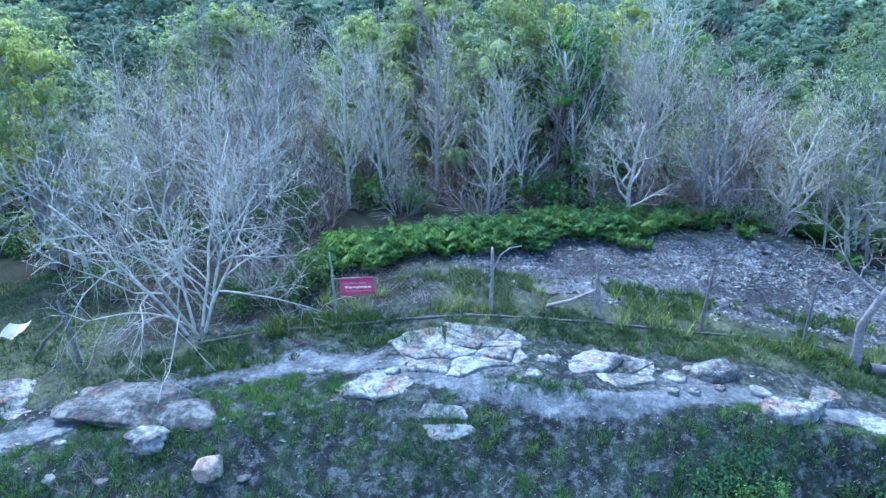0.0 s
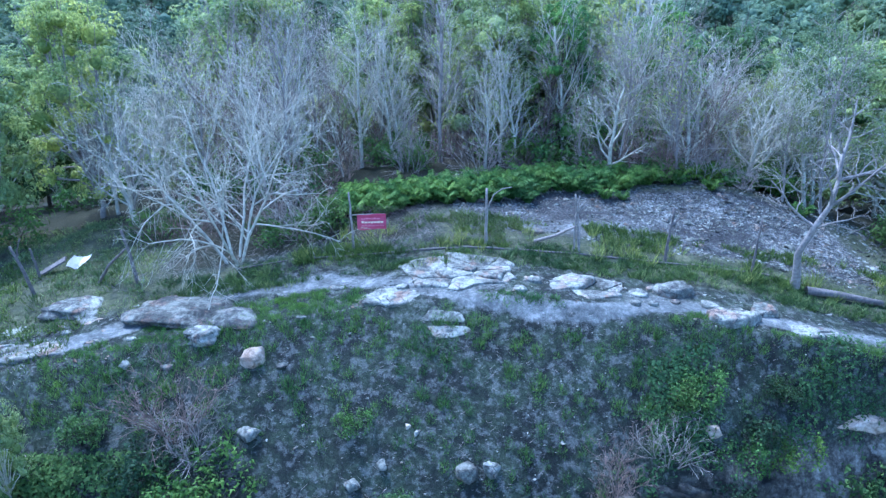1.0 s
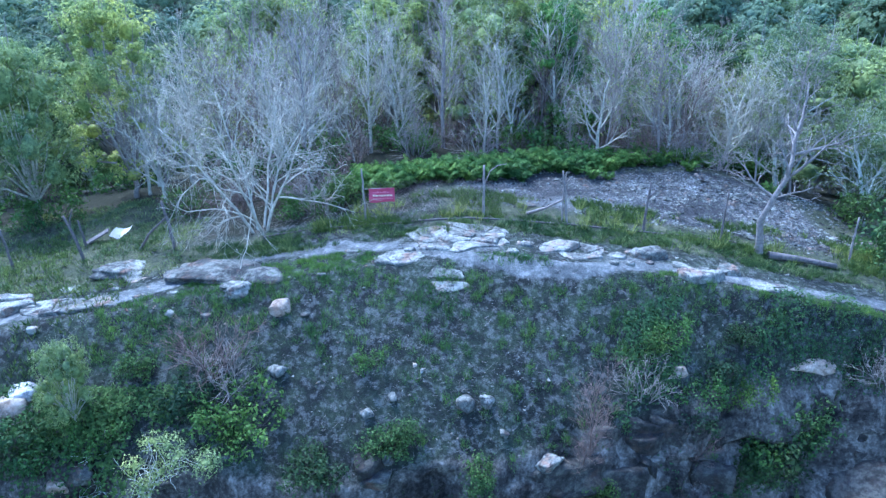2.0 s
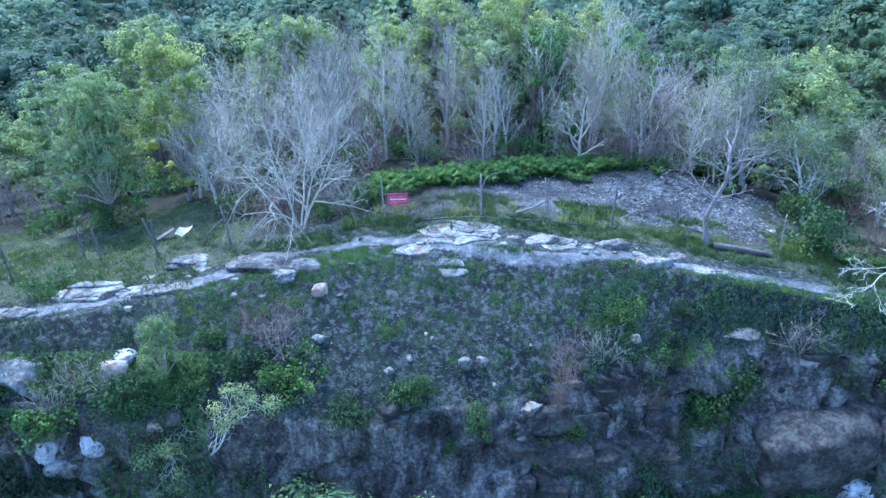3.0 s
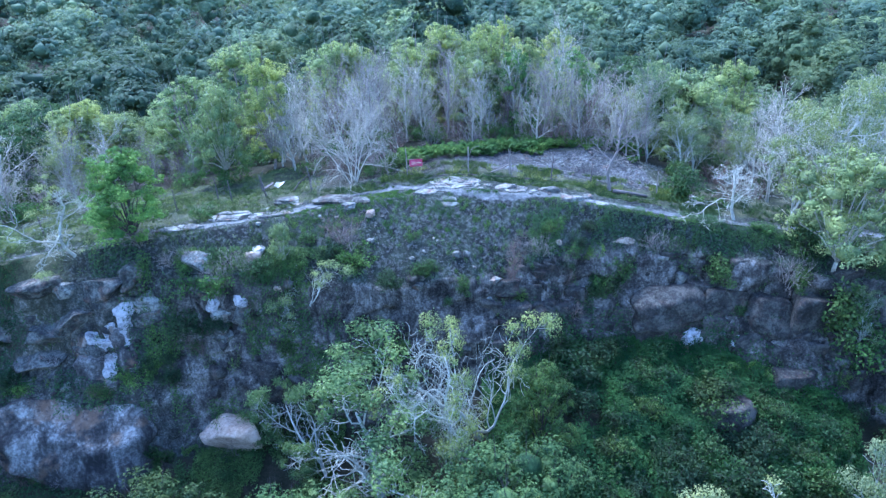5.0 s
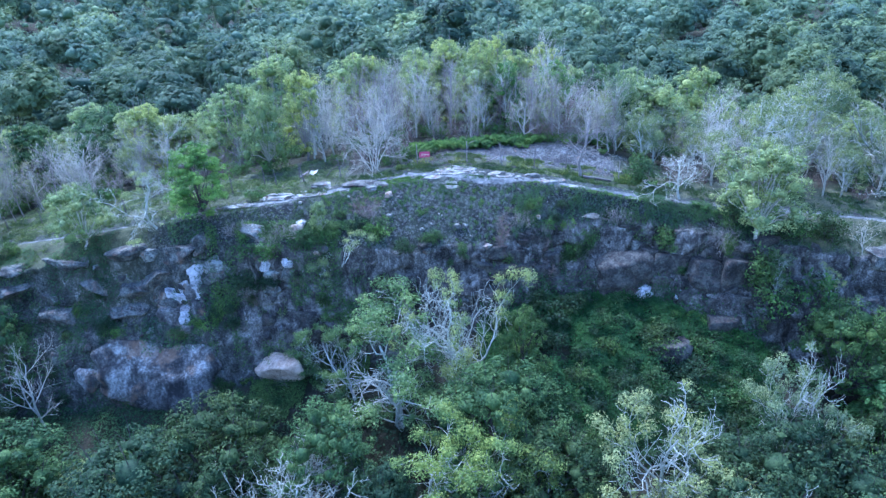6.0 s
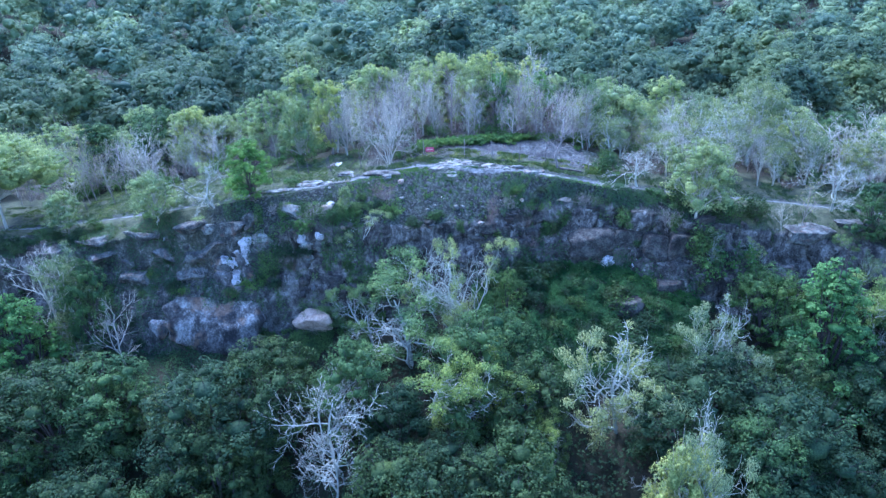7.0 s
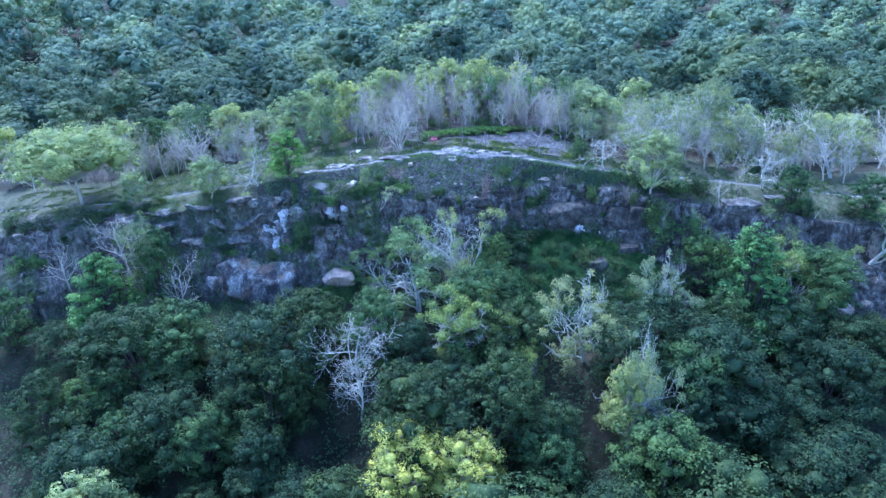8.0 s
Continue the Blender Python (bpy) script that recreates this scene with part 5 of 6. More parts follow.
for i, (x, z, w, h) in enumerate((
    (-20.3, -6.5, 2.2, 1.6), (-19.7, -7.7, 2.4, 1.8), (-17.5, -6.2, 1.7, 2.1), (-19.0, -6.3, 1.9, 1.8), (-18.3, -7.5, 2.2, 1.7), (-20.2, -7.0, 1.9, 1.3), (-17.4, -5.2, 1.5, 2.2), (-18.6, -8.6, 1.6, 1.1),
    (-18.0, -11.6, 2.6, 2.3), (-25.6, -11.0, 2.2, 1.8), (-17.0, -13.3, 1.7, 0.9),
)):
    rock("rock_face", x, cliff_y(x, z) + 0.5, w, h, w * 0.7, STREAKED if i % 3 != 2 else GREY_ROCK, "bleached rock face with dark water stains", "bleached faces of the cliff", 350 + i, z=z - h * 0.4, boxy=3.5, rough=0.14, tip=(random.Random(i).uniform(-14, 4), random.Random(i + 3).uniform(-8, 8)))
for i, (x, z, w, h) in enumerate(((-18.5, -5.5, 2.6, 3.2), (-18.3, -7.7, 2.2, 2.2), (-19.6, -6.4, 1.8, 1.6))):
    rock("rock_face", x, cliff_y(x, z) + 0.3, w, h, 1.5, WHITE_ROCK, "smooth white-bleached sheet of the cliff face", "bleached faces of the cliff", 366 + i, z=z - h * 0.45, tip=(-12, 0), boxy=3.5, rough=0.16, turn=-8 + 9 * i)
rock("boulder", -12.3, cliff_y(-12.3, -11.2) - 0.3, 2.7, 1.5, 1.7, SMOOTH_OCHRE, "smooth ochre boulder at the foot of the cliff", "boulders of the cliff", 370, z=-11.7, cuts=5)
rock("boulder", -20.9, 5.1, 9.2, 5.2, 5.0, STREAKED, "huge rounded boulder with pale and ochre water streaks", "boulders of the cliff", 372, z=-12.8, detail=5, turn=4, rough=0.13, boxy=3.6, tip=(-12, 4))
for i, (x, z, w, h) in enumerate(((14.2, -10.2, 2.4, 1.5), (18.2, -9.2, 2.2, 1.5))):
    rock("boulder", x, cliff_y(x, z) - 0.1, w, h, w * 0.8, DARK_ROCK, "dark brown boulder among the creepers", "boulders of the cliff", 374 + i, z=z - h * 0.35, cuts=8)
rock("boulder", 17.74, cliff_y(17.74, -6.1) + 0.0, 2.2, 2.3, 1.6, DARK_ROCK, "rounded grey boulder leaning against the cliff", "boulders of the cliff", 379, z=-7.0, cuts=7)
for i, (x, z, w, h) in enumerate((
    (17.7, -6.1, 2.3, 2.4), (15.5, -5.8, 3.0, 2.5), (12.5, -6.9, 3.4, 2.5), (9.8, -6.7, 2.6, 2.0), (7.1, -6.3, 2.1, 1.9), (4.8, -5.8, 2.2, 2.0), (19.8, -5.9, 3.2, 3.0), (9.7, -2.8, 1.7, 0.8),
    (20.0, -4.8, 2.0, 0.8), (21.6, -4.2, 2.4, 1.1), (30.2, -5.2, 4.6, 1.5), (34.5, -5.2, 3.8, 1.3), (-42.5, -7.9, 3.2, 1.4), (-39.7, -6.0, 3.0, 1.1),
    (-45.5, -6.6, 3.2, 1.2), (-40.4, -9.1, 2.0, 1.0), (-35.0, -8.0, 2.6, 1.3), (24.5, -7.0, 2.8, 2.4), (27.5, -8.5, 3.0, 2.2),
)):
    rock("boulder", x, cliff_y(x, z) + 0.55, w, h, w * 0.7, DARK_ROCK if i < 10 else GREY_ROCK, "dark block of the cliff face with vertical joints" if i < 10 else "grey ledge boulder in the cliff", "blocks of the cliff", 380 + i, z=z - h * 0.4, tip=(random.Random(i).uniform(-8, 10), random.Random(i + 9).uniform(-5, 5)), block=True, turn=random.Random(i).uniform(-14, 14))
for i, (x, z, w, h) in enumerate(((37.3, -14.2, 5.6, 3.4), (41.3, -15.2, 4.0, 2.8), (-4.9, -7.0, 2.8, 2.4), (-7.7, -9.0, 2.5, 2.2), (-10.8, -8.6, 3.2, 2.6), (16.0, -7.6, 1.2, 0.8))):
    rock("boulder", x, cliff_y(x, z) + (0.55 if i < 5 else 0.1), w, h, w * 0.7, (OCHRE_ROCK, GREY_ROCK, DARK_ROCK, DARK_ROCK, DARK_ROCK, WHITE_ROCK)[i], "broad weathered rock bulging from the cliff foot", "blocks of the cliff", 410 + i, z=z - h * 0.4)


for i, (x, y, w, h) in enumerate(((-13.2, 7.36, 0.85, 0.75), (-11.5, 7.27, 0.9, 0.7), (-10.5, 8.5, 0.8, 0.45), (-11.6, 7.05, 0.45, 0.4), (-12.4, 7.2, 0.55, 0.4), (-12.9, 7.0, 0.4, 0.35))):
    rock("boulder", x, y, w, h, w * 0.8, WHITE_ROCK if i < 3 else GREY_ROCK, "pale angular boulder lodged on the slope", "boulders of the slope", 440 + i, boxy=3.0, rough=0.16, sink=h * 0.25, tip=(-8, 12 - 7 * i))
rock("boulder", 12.3, 9.0, 4.6, 3.3, 3.4, DARK_ROCK, "dark overhanging block of the cliff face", "blocks of the cliff", 430, z=-7.4, boxy=7.0, rough=0.1, detail=5, tip=(10, -9), turn=5)
rock("boulder", 13.6, 7.75, 1.9, 1.0, 1.3, WHITE_ROCK, "white broken face under the overhanging block", "blocks of the cliff", 431, z=-7.9, boxy=3.0, rough=0.16, tip=(-4, -18), turn=14)


rock("ledge", 9.8, 9.9, 1.4, 0.4, 1.0, OCHRE_ROCK, "ochre ledge with a dark crack high in the cliff", "blocks of the cliff", 432, z=-2.75, boxy=3.5, rough=0.15)
blocks = [boulder_mesh(500 + k, 1.0, 0.8, 0.8, detail=3) for k in range(8)]
for k, data in enumerate(blocks):
    data.materials.append((DARK_ROCK, GREY_ROCK, DARK_ROCK, DARK_ROCK, GREY_ROCK, DARK_ROCK, GREY_ROCK, DARK_ROCK)[k])
joints = [boulder_mesh(560 + k, 1.0, 0.7, 1.0, detail=3, block=True) for k in range(6)]
for data in joints:
    data.materials.append(DARK_ROCK)
rng = random.Random(79)
for k in range(70):
    x = rng.uniform(1.5, 22)
    top, low = float(at("tz", x)), float(at("fz", x))
    z = rng.uniform(low + 0.2, top - 0.3)
    ob = new("cliff_block", joints[k % 6])
    w, h = rng.uniform(0.9, 2.6), rng.uniform(0.8, 2.2)
    ob.matrix_world = pose(x, cliff_y(x, z) + 0.35, z - h * 0.4, rng.uniform(-6, 8), rng.uniform(-5, 5), rng.uniform(-12, 12)) @ Matrix.Diagonal((w, w * 0.8, h, 1))
    tagged(ob, "dark jointed block of the cliff face", "rock", "blocks of the cliff")
rng = random.Random(77)
for k in range(320):
    x = rng.uniform(-46, 38)
    top, low = float(at("tz", x)), float(at("fz", x))
    z = rng.uniform(low - 0.5, top + 0.3)
    ob = new("cliff_stone", blocks[k % 8])
    s = rng.uniform(0.2, 0.9)
    ob.matrix_world = pose(x, cliff_y(x, z) + 0.2, z - 0.25 * s, rng.uniform(-15, 15), rng.uniform(-15, 15), rng.uniform(0, 360)) @ Matrix.Diagonal((s * rng.uniform(0.8, 1.6), s, s * rng.uniform(0.6, 1.2), 1))
    tagged(ob, "weathered stone block jutting from the cliff", "rock", "stones of the cliff")


# ---------------------------------------------------------------- fence, sign, poles
def pole(name, points, radius, material, label, group, category="post", parent=None):
    """A crooked pole through the points, as a thing or a part."""
    wood = Wood()
    pts, rng = [], random.Random(int(points[0][0] * 97))
    for a, b in zip(points, points[1:]):
        a, b = Vector(a), Vector(b)
        for k in range(4):
            j = 0.012 if pts else 0
            pts.append(a.lerp(b, k / 4) + Vector((rng.uniform(-j, j), rng.uniform(-j, j), 0)))
    pts.append(Vector(points[-1]))
    n = len(pts) - 1
    wood.tube(pts, [radius * (1.12 - 0.4 * i / n) for i in range(n + 1)], 7)
    ob = part(name, wood.mesh(name), material, parent)
    return ob if parent else tagged(ob, label, category, group)


POSTS = "posts of the old fence"
pole("fence_post", [land(-2.45, 14.6, -0.3), (-2.47, 14.6, 0.9), (-2.5, 14.6, 1.78)], 0.035, DRY_WOOD, "thin weathered fence post that carries a red sign", POSTS)
post_c = thing("fence_post", Matrix(), "pale wooden fence post with a bent dry stick", "post", POSTS)
pole("upright", [land(1.3, 14.6, -0.3), (1.31, 14.6, 0.9), (1.31, 14.6, 1.8)], 0.045, DRY_WOOD, "", "", parent=post_c)
pole("stick", [(1.33, 14.6, 1.2), (1.5, 14.6, 1.62), (1.72, 14.6, 1.78), (2.0, 14.6, 1.83)], 0.018, DRY_WOOD, "", "", parent=post_c)
post_d = thing("fence_post", Matrix(), "pair of pale split poles lashed as a fence post", "post", POSTS)
pole("upright", [land(4.0, 14.5, -0.3), (3.9, 14.5, 0.7), (3.77, 14.5, 1.6)], 0.035, DRY_WOOD, "", "", parent=post_d)
pole("upright", [land(3.82, 14.55, -0.3), (3.84, 14.55, 0.9), (3.9, 14.55, 1.55)], 0.025, DRY_WOOD, "", "", parent=post_d)
pole("crosspiece", [(3.8, 14.5, 0.95), (3.95, 14.48, 1.22), (4.06, 14.48, 1.42)], 0.026, DRY_WOOD, "", "", parent=post_d)
pole("leaning_log", [land(2.75, 14.95, 0.03), (3.3, 14.8, 0.28), (3.88, 14.6, 0.64)], 0.05, DRY_WOOD, "dry log leaning on a fence post", POSTS, "log")
post_e = thing("fence_post", Matrix(), "dark forked fence post", "post", POSTS)
pole("upright", [land(6.35, 14.2, -0.3), (6.42, 14.2, 0.4), (6.47, 14.2, 1.25)], 0.045, POST_WOOD, "", "", parent=post_e)
pole("fork", [(6.46, 14.2, 0.75), (6.55, 14.18, 0.85), (6.66, 14.16, 0.98)], 0.03, POST_WOOD, "", "", parent=post_e)
pole("fence_post", [land(8.7, 13.8, -0.3), (8.75, 13.8, 0.2), (8.78, 13.8, 1.0)], 0.035, POST_WOOD, "dark thin fence post in tall grass", POSTS)
pole("fence_post", [land(12.6, 13.2, -0.3), (12.6, 13.2, -0.4), (12.62, 13.2, 0.3)], 0.035, DRY_WOOD, "pale short fence post in tall grass", POSTS)
pole("fence_post", [land(-8.25, 13.7, -0.3), (-8.32, 13.7, 0.4), (-8.44, 13.7, 1.15)], 0.05, POST_WOOD, "dark round fence post", POSTS)
pole("brace", [land(-9.5, 13.95, -0.1), (-9.05, 13.85, 0.05), (-8.42, 13.7, 0.62)], 0.04, POST_WOOD, "dark pole bracing a fence post", POSTS)
post_l = thing("fence_post", Matrix(), "dark crooked fence post with a stub branch", "post", POSTS)
pole("upright", [land(-11.0, 13.6, -0.3), (-11.15, 13.6, 0.0), (-11.37, 13.6, 0.8)], 0.05, POST_WOOD, "", "", parent=post_l)
pole("branch", [(-11.25, 13.6, 0.4), (-11.2, 13.6, 0.7), (-11.05, 13.6, 1.0)], 0.025, POST_WOOD, "", "", parent=post_l)
for x, y, h in ((-11.6, 15.0, 0.9), (-14.2, 14.3, 1.4), (-16.3, 12.9, 1.4), (-13.1, 13.4, 1.3), (-20.5, 13.0, 1.2), (-24.5, 12.6, 1.2), (-28.0, 13.6, 1.2), (-32.0, 14.2, 1.2), (-35.0, 14.5, 1.2)):
    pole("fence_post", [land(x, y, -0.3), land(x - 0.06, y, h * 0.5), land(x - 0.12, y, h)], 0.04, POST_WOOD, "dark weathered fence post in the meadow", POSTS)

sign = thing("warning_sign", Matrix(), "faded red rectangular sign board tied to a fence post", "sign")
bm = bmesh.new()
bmesh.ops.create_grid(bm, x_segments=10, y_segments=6, size=0.5)
for v in bm.verts:
    u, w = v.co.x, v.co.y
    v.co = Vector((-1.9 + u * 0.8, 14.52 + 0.02 * math.sin(5 * u) + 0.015 * math.sin(7 * w + u), 0.93 + w * 0.44 + 0.012 * math.sin(6 * u)))
bmesh.ops.solidify(bm, geom=bm.faces[:], thickness=0.008)
part("board", bm, SIGN_RED, sign)
rng = random.Random(4)
for row, (z, h, material) in enumerate(((1.035, 0.045, SIGN_PINK), (0.93, 0.055, SIGN_PALE), (0.83, 0.03, SIGN_PINK))):
    x = -2.18
    while x < -1.68 + 0.06 * row:
        w = rng.uniform(0.03, 0.085)
        bm = bmesh.new()
        bmesh.ops.create_cube(bm, size=1, matrix=Matrix.Translation((x + w / 2, 14.482, z + rng.uniform(-0.008, 0.008))) @ Matrix.Diagonal((w, 0.004, h * rng.uniform(0.7, 1.0), 1)))
        part("lettering", bm, material, sign)
        x += w + 0.018
pole("strut", [(-2.45, 14.54, 1.13), (-2.1, 14.545, 1.14), (-1.51, 14.55, 1.15)], 0.012, DRY_WOOD, "", "", parent=sign)


def netting(x0, x1, y, z0, z1):
    """A slack chain-link net between two posts: crossing wires."""
    wood, gap = Wood(), 0.11
    for lean in (1, -1):
        x = x0 - (z1 - z0)
        while x < x1 + (z1 - z0):
            a, b = (x, z0), (x + lean * (z1 - z0), z1)
            pts = []
            for k in range(7):
                px, pz = a[0] + (b[0] - a[0]) * k / 6, a[1] + (b[1] - a[1]) * k / 6
                if x0 <= px <= x1:
                    pts.append(Vector((px, y + 0.05 * math.sin(px * 2.2) + 0.02 * math.sin(pz * 5), pz)))
            if len(pts) > 1:
                wood.tube(pts, [0.0022] * len(pts), 3)
            x += gap
    tagged(part("chain_link_net", wood.mesh("chain_link_net"), WIRE), "thin rusty chain-link net slung between fence posts", "fence")


netting(-2.42, 1.26, 14.63, 0.12, 1.35)
netting(1.36, 3.75, 14.6, 0.05, 1.2)

# the line of old poles laid along the fence foot
edge = [(-5.6, 14.15), (-4.2, 14.3), (-2.6, 14.42), (-1.0, 14.55), (0.6, 14.55), (2.2, 14.5), (3.8, 14.45), (5.4, 14.35), (7.1, 14.2), (8.8, 13.95), (10.3, 13.6)]
for (x0, y0), (x1, y1) in zip(edge, edge[1:]):
    pole("edging_log", [land(x0, y0 - 0.1, 0.01), land((x0 + x1) / 2, (y0 + y1) / 2 - 0.16, 0.03), land(x1 - 0.05, y1 - 0.1, 0.0)], 0.034, POST_WOOD, "weathered log laid along the foot of the fence", "edging logs", "log")
pole("fallen_log", [land(9.9, 13.0, 0.12), land(10.8, 12.9, 0.13), land(11.9, 12.7, 0.1)], 0.11, POST_WOOD, "fallen grey log in the grass beside the path", "", "log")
pole("fallen_log", [land(12.2, 22.2, 0.3), land(11.2, 22.6, 1.1), land(10.4, 23.0, 2.0)], 0.09, DRY_WOOD, "fallen pale trunk leaning behind the ferns", "", "log")

# torn sheet in the meadow
bm = bmesh.new()
bmesh.ops.create_grid(bm, x_segments=9, y_segments=7, size=0.5)
for v in bm.verts:
    p = v.co
    v.co = 0.85 * Vector((p.x * 0.6 + 0.25 * p.y, p.y * 0.4, 0.22 + 0.22 * p.y + 0.32 * max(p.x - 0.1, -0.15 - p.x) + 0.03 * math.sin(9 * p.x + 4 * p.y)))
bmesh.ops.solidify(bm, geom=bm.faces[:], thickness=0.006)
tarp = tagged(part("torn_sheet", bm, TARP), "creased off-white sheet lying folded in the meadow", "sheet")
tarp.matrix_world = pose(*land(-10.6, 15.4, -0.05), 0, 0, 15)
bm = bmesh.new()
bmesh.ops.create_cube(bm, size=1, matrix=Matrix.Diagonal((1.0, 0.28, 0.05, 1)))
bmesh.ops.bevel(bm, geom=bm.edges[:], offset=0.01, segments=1)
plank = tagged(part("plank", bm, POST_WOOD), "dark old plank tilted in the meadow", "plank")
plank.matrix_world = pose(*land(-11.4, 15.25, 0.16), 8, -28, 12)


# ---------------------------------------------------------------- the dead tree beside the path
snag = thing("dead_tree", Matrix(), "dead grey tree with twisted bare limbs beside the path", "tree", "dead trees")
wood, tips, rng = Wood(), [], random.Random(9)
x, y, z = land(9.75, 13.3)
spine = [Vector(p) for p in ((x, y, z - 0.3), (x - 0.05, y - 0.05, z + 0.4), (x - 0.22, y - 0.2, z + 1.1), (9.72, 12.9, 1.1), (9.98, 12.85, 1.7), (10.02, 12.8, 2.4))]
wood.tube(spine, [0.17, 0.11, 0.09, 0.08, 0.068, 0.05], 8)
LIMB = [(6, 5, 0.20, 0.04, 7, 0.55, 55, 0.2), (4, 4, 0.25, 0.05, 5, 0.5, 50, 0.2), (3, 3, 0.28, 0.04, 0, 0, 0, 0)]
for start, way, length, r in ((spine[5], (0.15, 0.1, 1), 2.1, 0.06), (spine[5], (1, -0.1, 0.25), 1.9, 0.055), (spine[4], (0.9, -0.2, 0.75), 2.0, 0.05), (spine[3], (-0.8, 0.1, 0.8), 1.8, 0.05), (spine[4], (-0.6, -0.3, 0.9), 1.5, 0.04), (spine[5], (0.5, 0.6, 0.9), 1.6, 0.045), (spine[3], (0.9, 0.2, 0.1), 1.4, 0.035)):
    bough([wood], rng, start, Vector(way), length, r, LIMB, 0, tips)
part("trunk", wood.mesh("trunk"), DRY_WOOD, snag)


# ---------------------------------------------------------------- ferns: a hedge behind the gravel
def fern_root(seed):
    rng = random.Random(seed)
    root = thing("fern", Matrix(), "lush green fern clump behind the gravel", "fern", "fern hedge")
    v, idx = [], []
    for k in range(26):
        a = k * 2.399 + rng.uniform(-0.3, 0.3)
        out = Vector((math.cos(a), math.sin(a), 0))
        reach, tall = rng.uniform(0.25, 0.55), rng.uniform(0.4, 0.9)
        side = Vector((-out.y, out.x, 0))
        n = 9
        for i in range(n):
            f = (i + 1) / n
            p = out * reach * f ** 1.3 + Vector((0, 0, tall * (1.5 * f - 0.75 * f * f)))
            w = 0.14 * math.sin(math.pi * min(f * 0.9 + 0.12, 1)) + 0.03
            for s in (-1, 1):
                b = len(v)
                tip = p + side * s * w + out * 0.07 - Vector((0, 0, 0.06 + 0.05 * rng.random()))
                v += [p - out * 0.03, p + (tip - p) * 0.5 - out * 0.035, tip, p + (tip - p) * 0.5 + out * 0.035]
                idx += [(b, b + 1, b + 2), (b, b + 2, b + 3)]
    part("fronds", tri_mesh("fronds", np.array([tuple(p) for p in v]), np.array(idx)), LEAF_FERN, root)
    return root


rng = random.Random(31)
ferns = [fern_root(k) for k in range(3)]
line = [(-3.4, 17.4), (-0.7, 18.2), (2.2, 18.7), (5.1, 19.7), (9.2, 20.6), (13.0, 20.8)]
for k in range(190):
    s = k / 190 * (len(line) - 1)
    i = int(s)
    x = line[i][0] + (line[i + 1][0] - line[i][0]) * (s - i) + rng.uniform(-0.25, 0.25)
    y = line[i][1] + (line[i + 1][1] - line[i][1]) * (s - i) + rng.uniform(-0.7, 0.9)
    size = rng.uniform(0.7, 1.2) * (1.1 if x < 0 else 1.0)
    copy_thing(ferns[k % 3], pose(*land(x, y, -0.05), 0, 0, rng.uniform(0, 360)) @ Matrix.Scale(size, 4))
for x, y in ((5.7, 18.5), (6.3, 18.4), (5.2, 18.9), (9.5, 18.9), (10.4, 19.5), (12.5, 18.2), (3.0, 18.0), (14.5, 13.6), (15.3, 13.2), (16.4, 13.1), (13.6, 13.9), (17.8, 9.4), (18.4, 9.2), (19.2, 9.3), (17.3, 9.7), (16.8, 12.7), (15.0, 12.9)):
    copy_thing(ferns[int(x * 7) % 3], pose(*land(x, y, -0.05), 0, 0, x * 77) @ Matrix.Scale(rng.uniform(0.55, 0.85), 4))
for root in ferns:
    for o in (*root.children, root):
        bpy.data.objects.remove(o)


# ---------------------------------------------------------------- grass, undergrowth and gravel: uncountable
def grass(name, spots, blades, tall, bend, seed, material, label, wide=0.018, clump=0.055):
    """Tufts at the spots (x, y rows), each of many pointed blades that lean outward."""
    rng = np.random.default_rng(seed)
    spots = np.asarray(spots)
    n = len(spots) * blades
    push = rng.normal(0, 1, (n, 2)) * clump
    root = np.repeat(spots, blades, 0) + push
    h = tall * np.repeat(rng.uniform(0.5, 1.35, len(spots)), blades) * rng.uniform(0.55, 1.15, n) * np.exp(-(push ** 2).sum(1) / (2.6 * clump) ** 2)
    a = np.arctan2(push[:, 1], push[:, 0]) + rng.normal(0, 0.6, n)
    out = np.stack((np.cos(a), np.sin(a)), 1) * (h * bend * rng.uniform(0.2, 1.1, n))[:, None]
    turn = rng.uniform(0, 2 * math.pi, n)
    side = np.stack((np.cos(turn), np.sin(turn)), 1) * (wide * rng.uniform(0.7, 1.4, n))[:, None]
    z = height(root[:, 0], root[:, 1]) - 0.02
    v = np.empty((n, 3, 3))
    v[:, 0, :2], v[:, 1, :2], v[:, 2, :2] = root - side, root + side, root + out
    v[:, 0, 2], v[:, 1, 2], v[:, 2, 2] = z, z, z + h
    tagged(part(name, tri_mesh(name, v.reshape(-1, 3), np.arange(n * 3).reshape(-1, 3)), material), label, "grass", kind="stuff")


def spread_spots(count, seed, x0, x1, chance, y0, y1):
    """Random places in a strip that follows the way; y is counted from its line."""
    rng = np.random.default_rng(seed)
    x, d = rng.uniform(x0, x1, count), rng.uniform(y0, y1, count)
    y = at("wy", x) + d
    keep = rng.random(count) < chance(x, y, d)
    return np.stack((x, y), 1)[keep]


def clumped(x, y, scale, seed, low=0.35, high=0.6):
    return ease(low, high, 0.5 + 0.5 * waves(x, y, scale, seed) + 0.2 * waves(x, y, scale * 0.3, seed + 5))


def tuft_spots(step, seed, x0, x1, y0, y1, chance):
    """Tufts keep their distance: a shaken grid that follows the way."""
    rng = np.random.default_rng(seed)
    gx, gy = np.meshgrid(np.arange(x0, x1, step), np.arange(y0, y1, step))
    x, d = gx.ravel() + rng.uniform(-0.42, 0.42, gx.size) * step, gy.ravel() + rng.uniform(-0.42, 0.42, gx.size) * step
    y = at("wy", x) + d
    keep = rng.random(len(x)) < chance(x, y, d)
    return np.stack((x, y), 1)[keep]


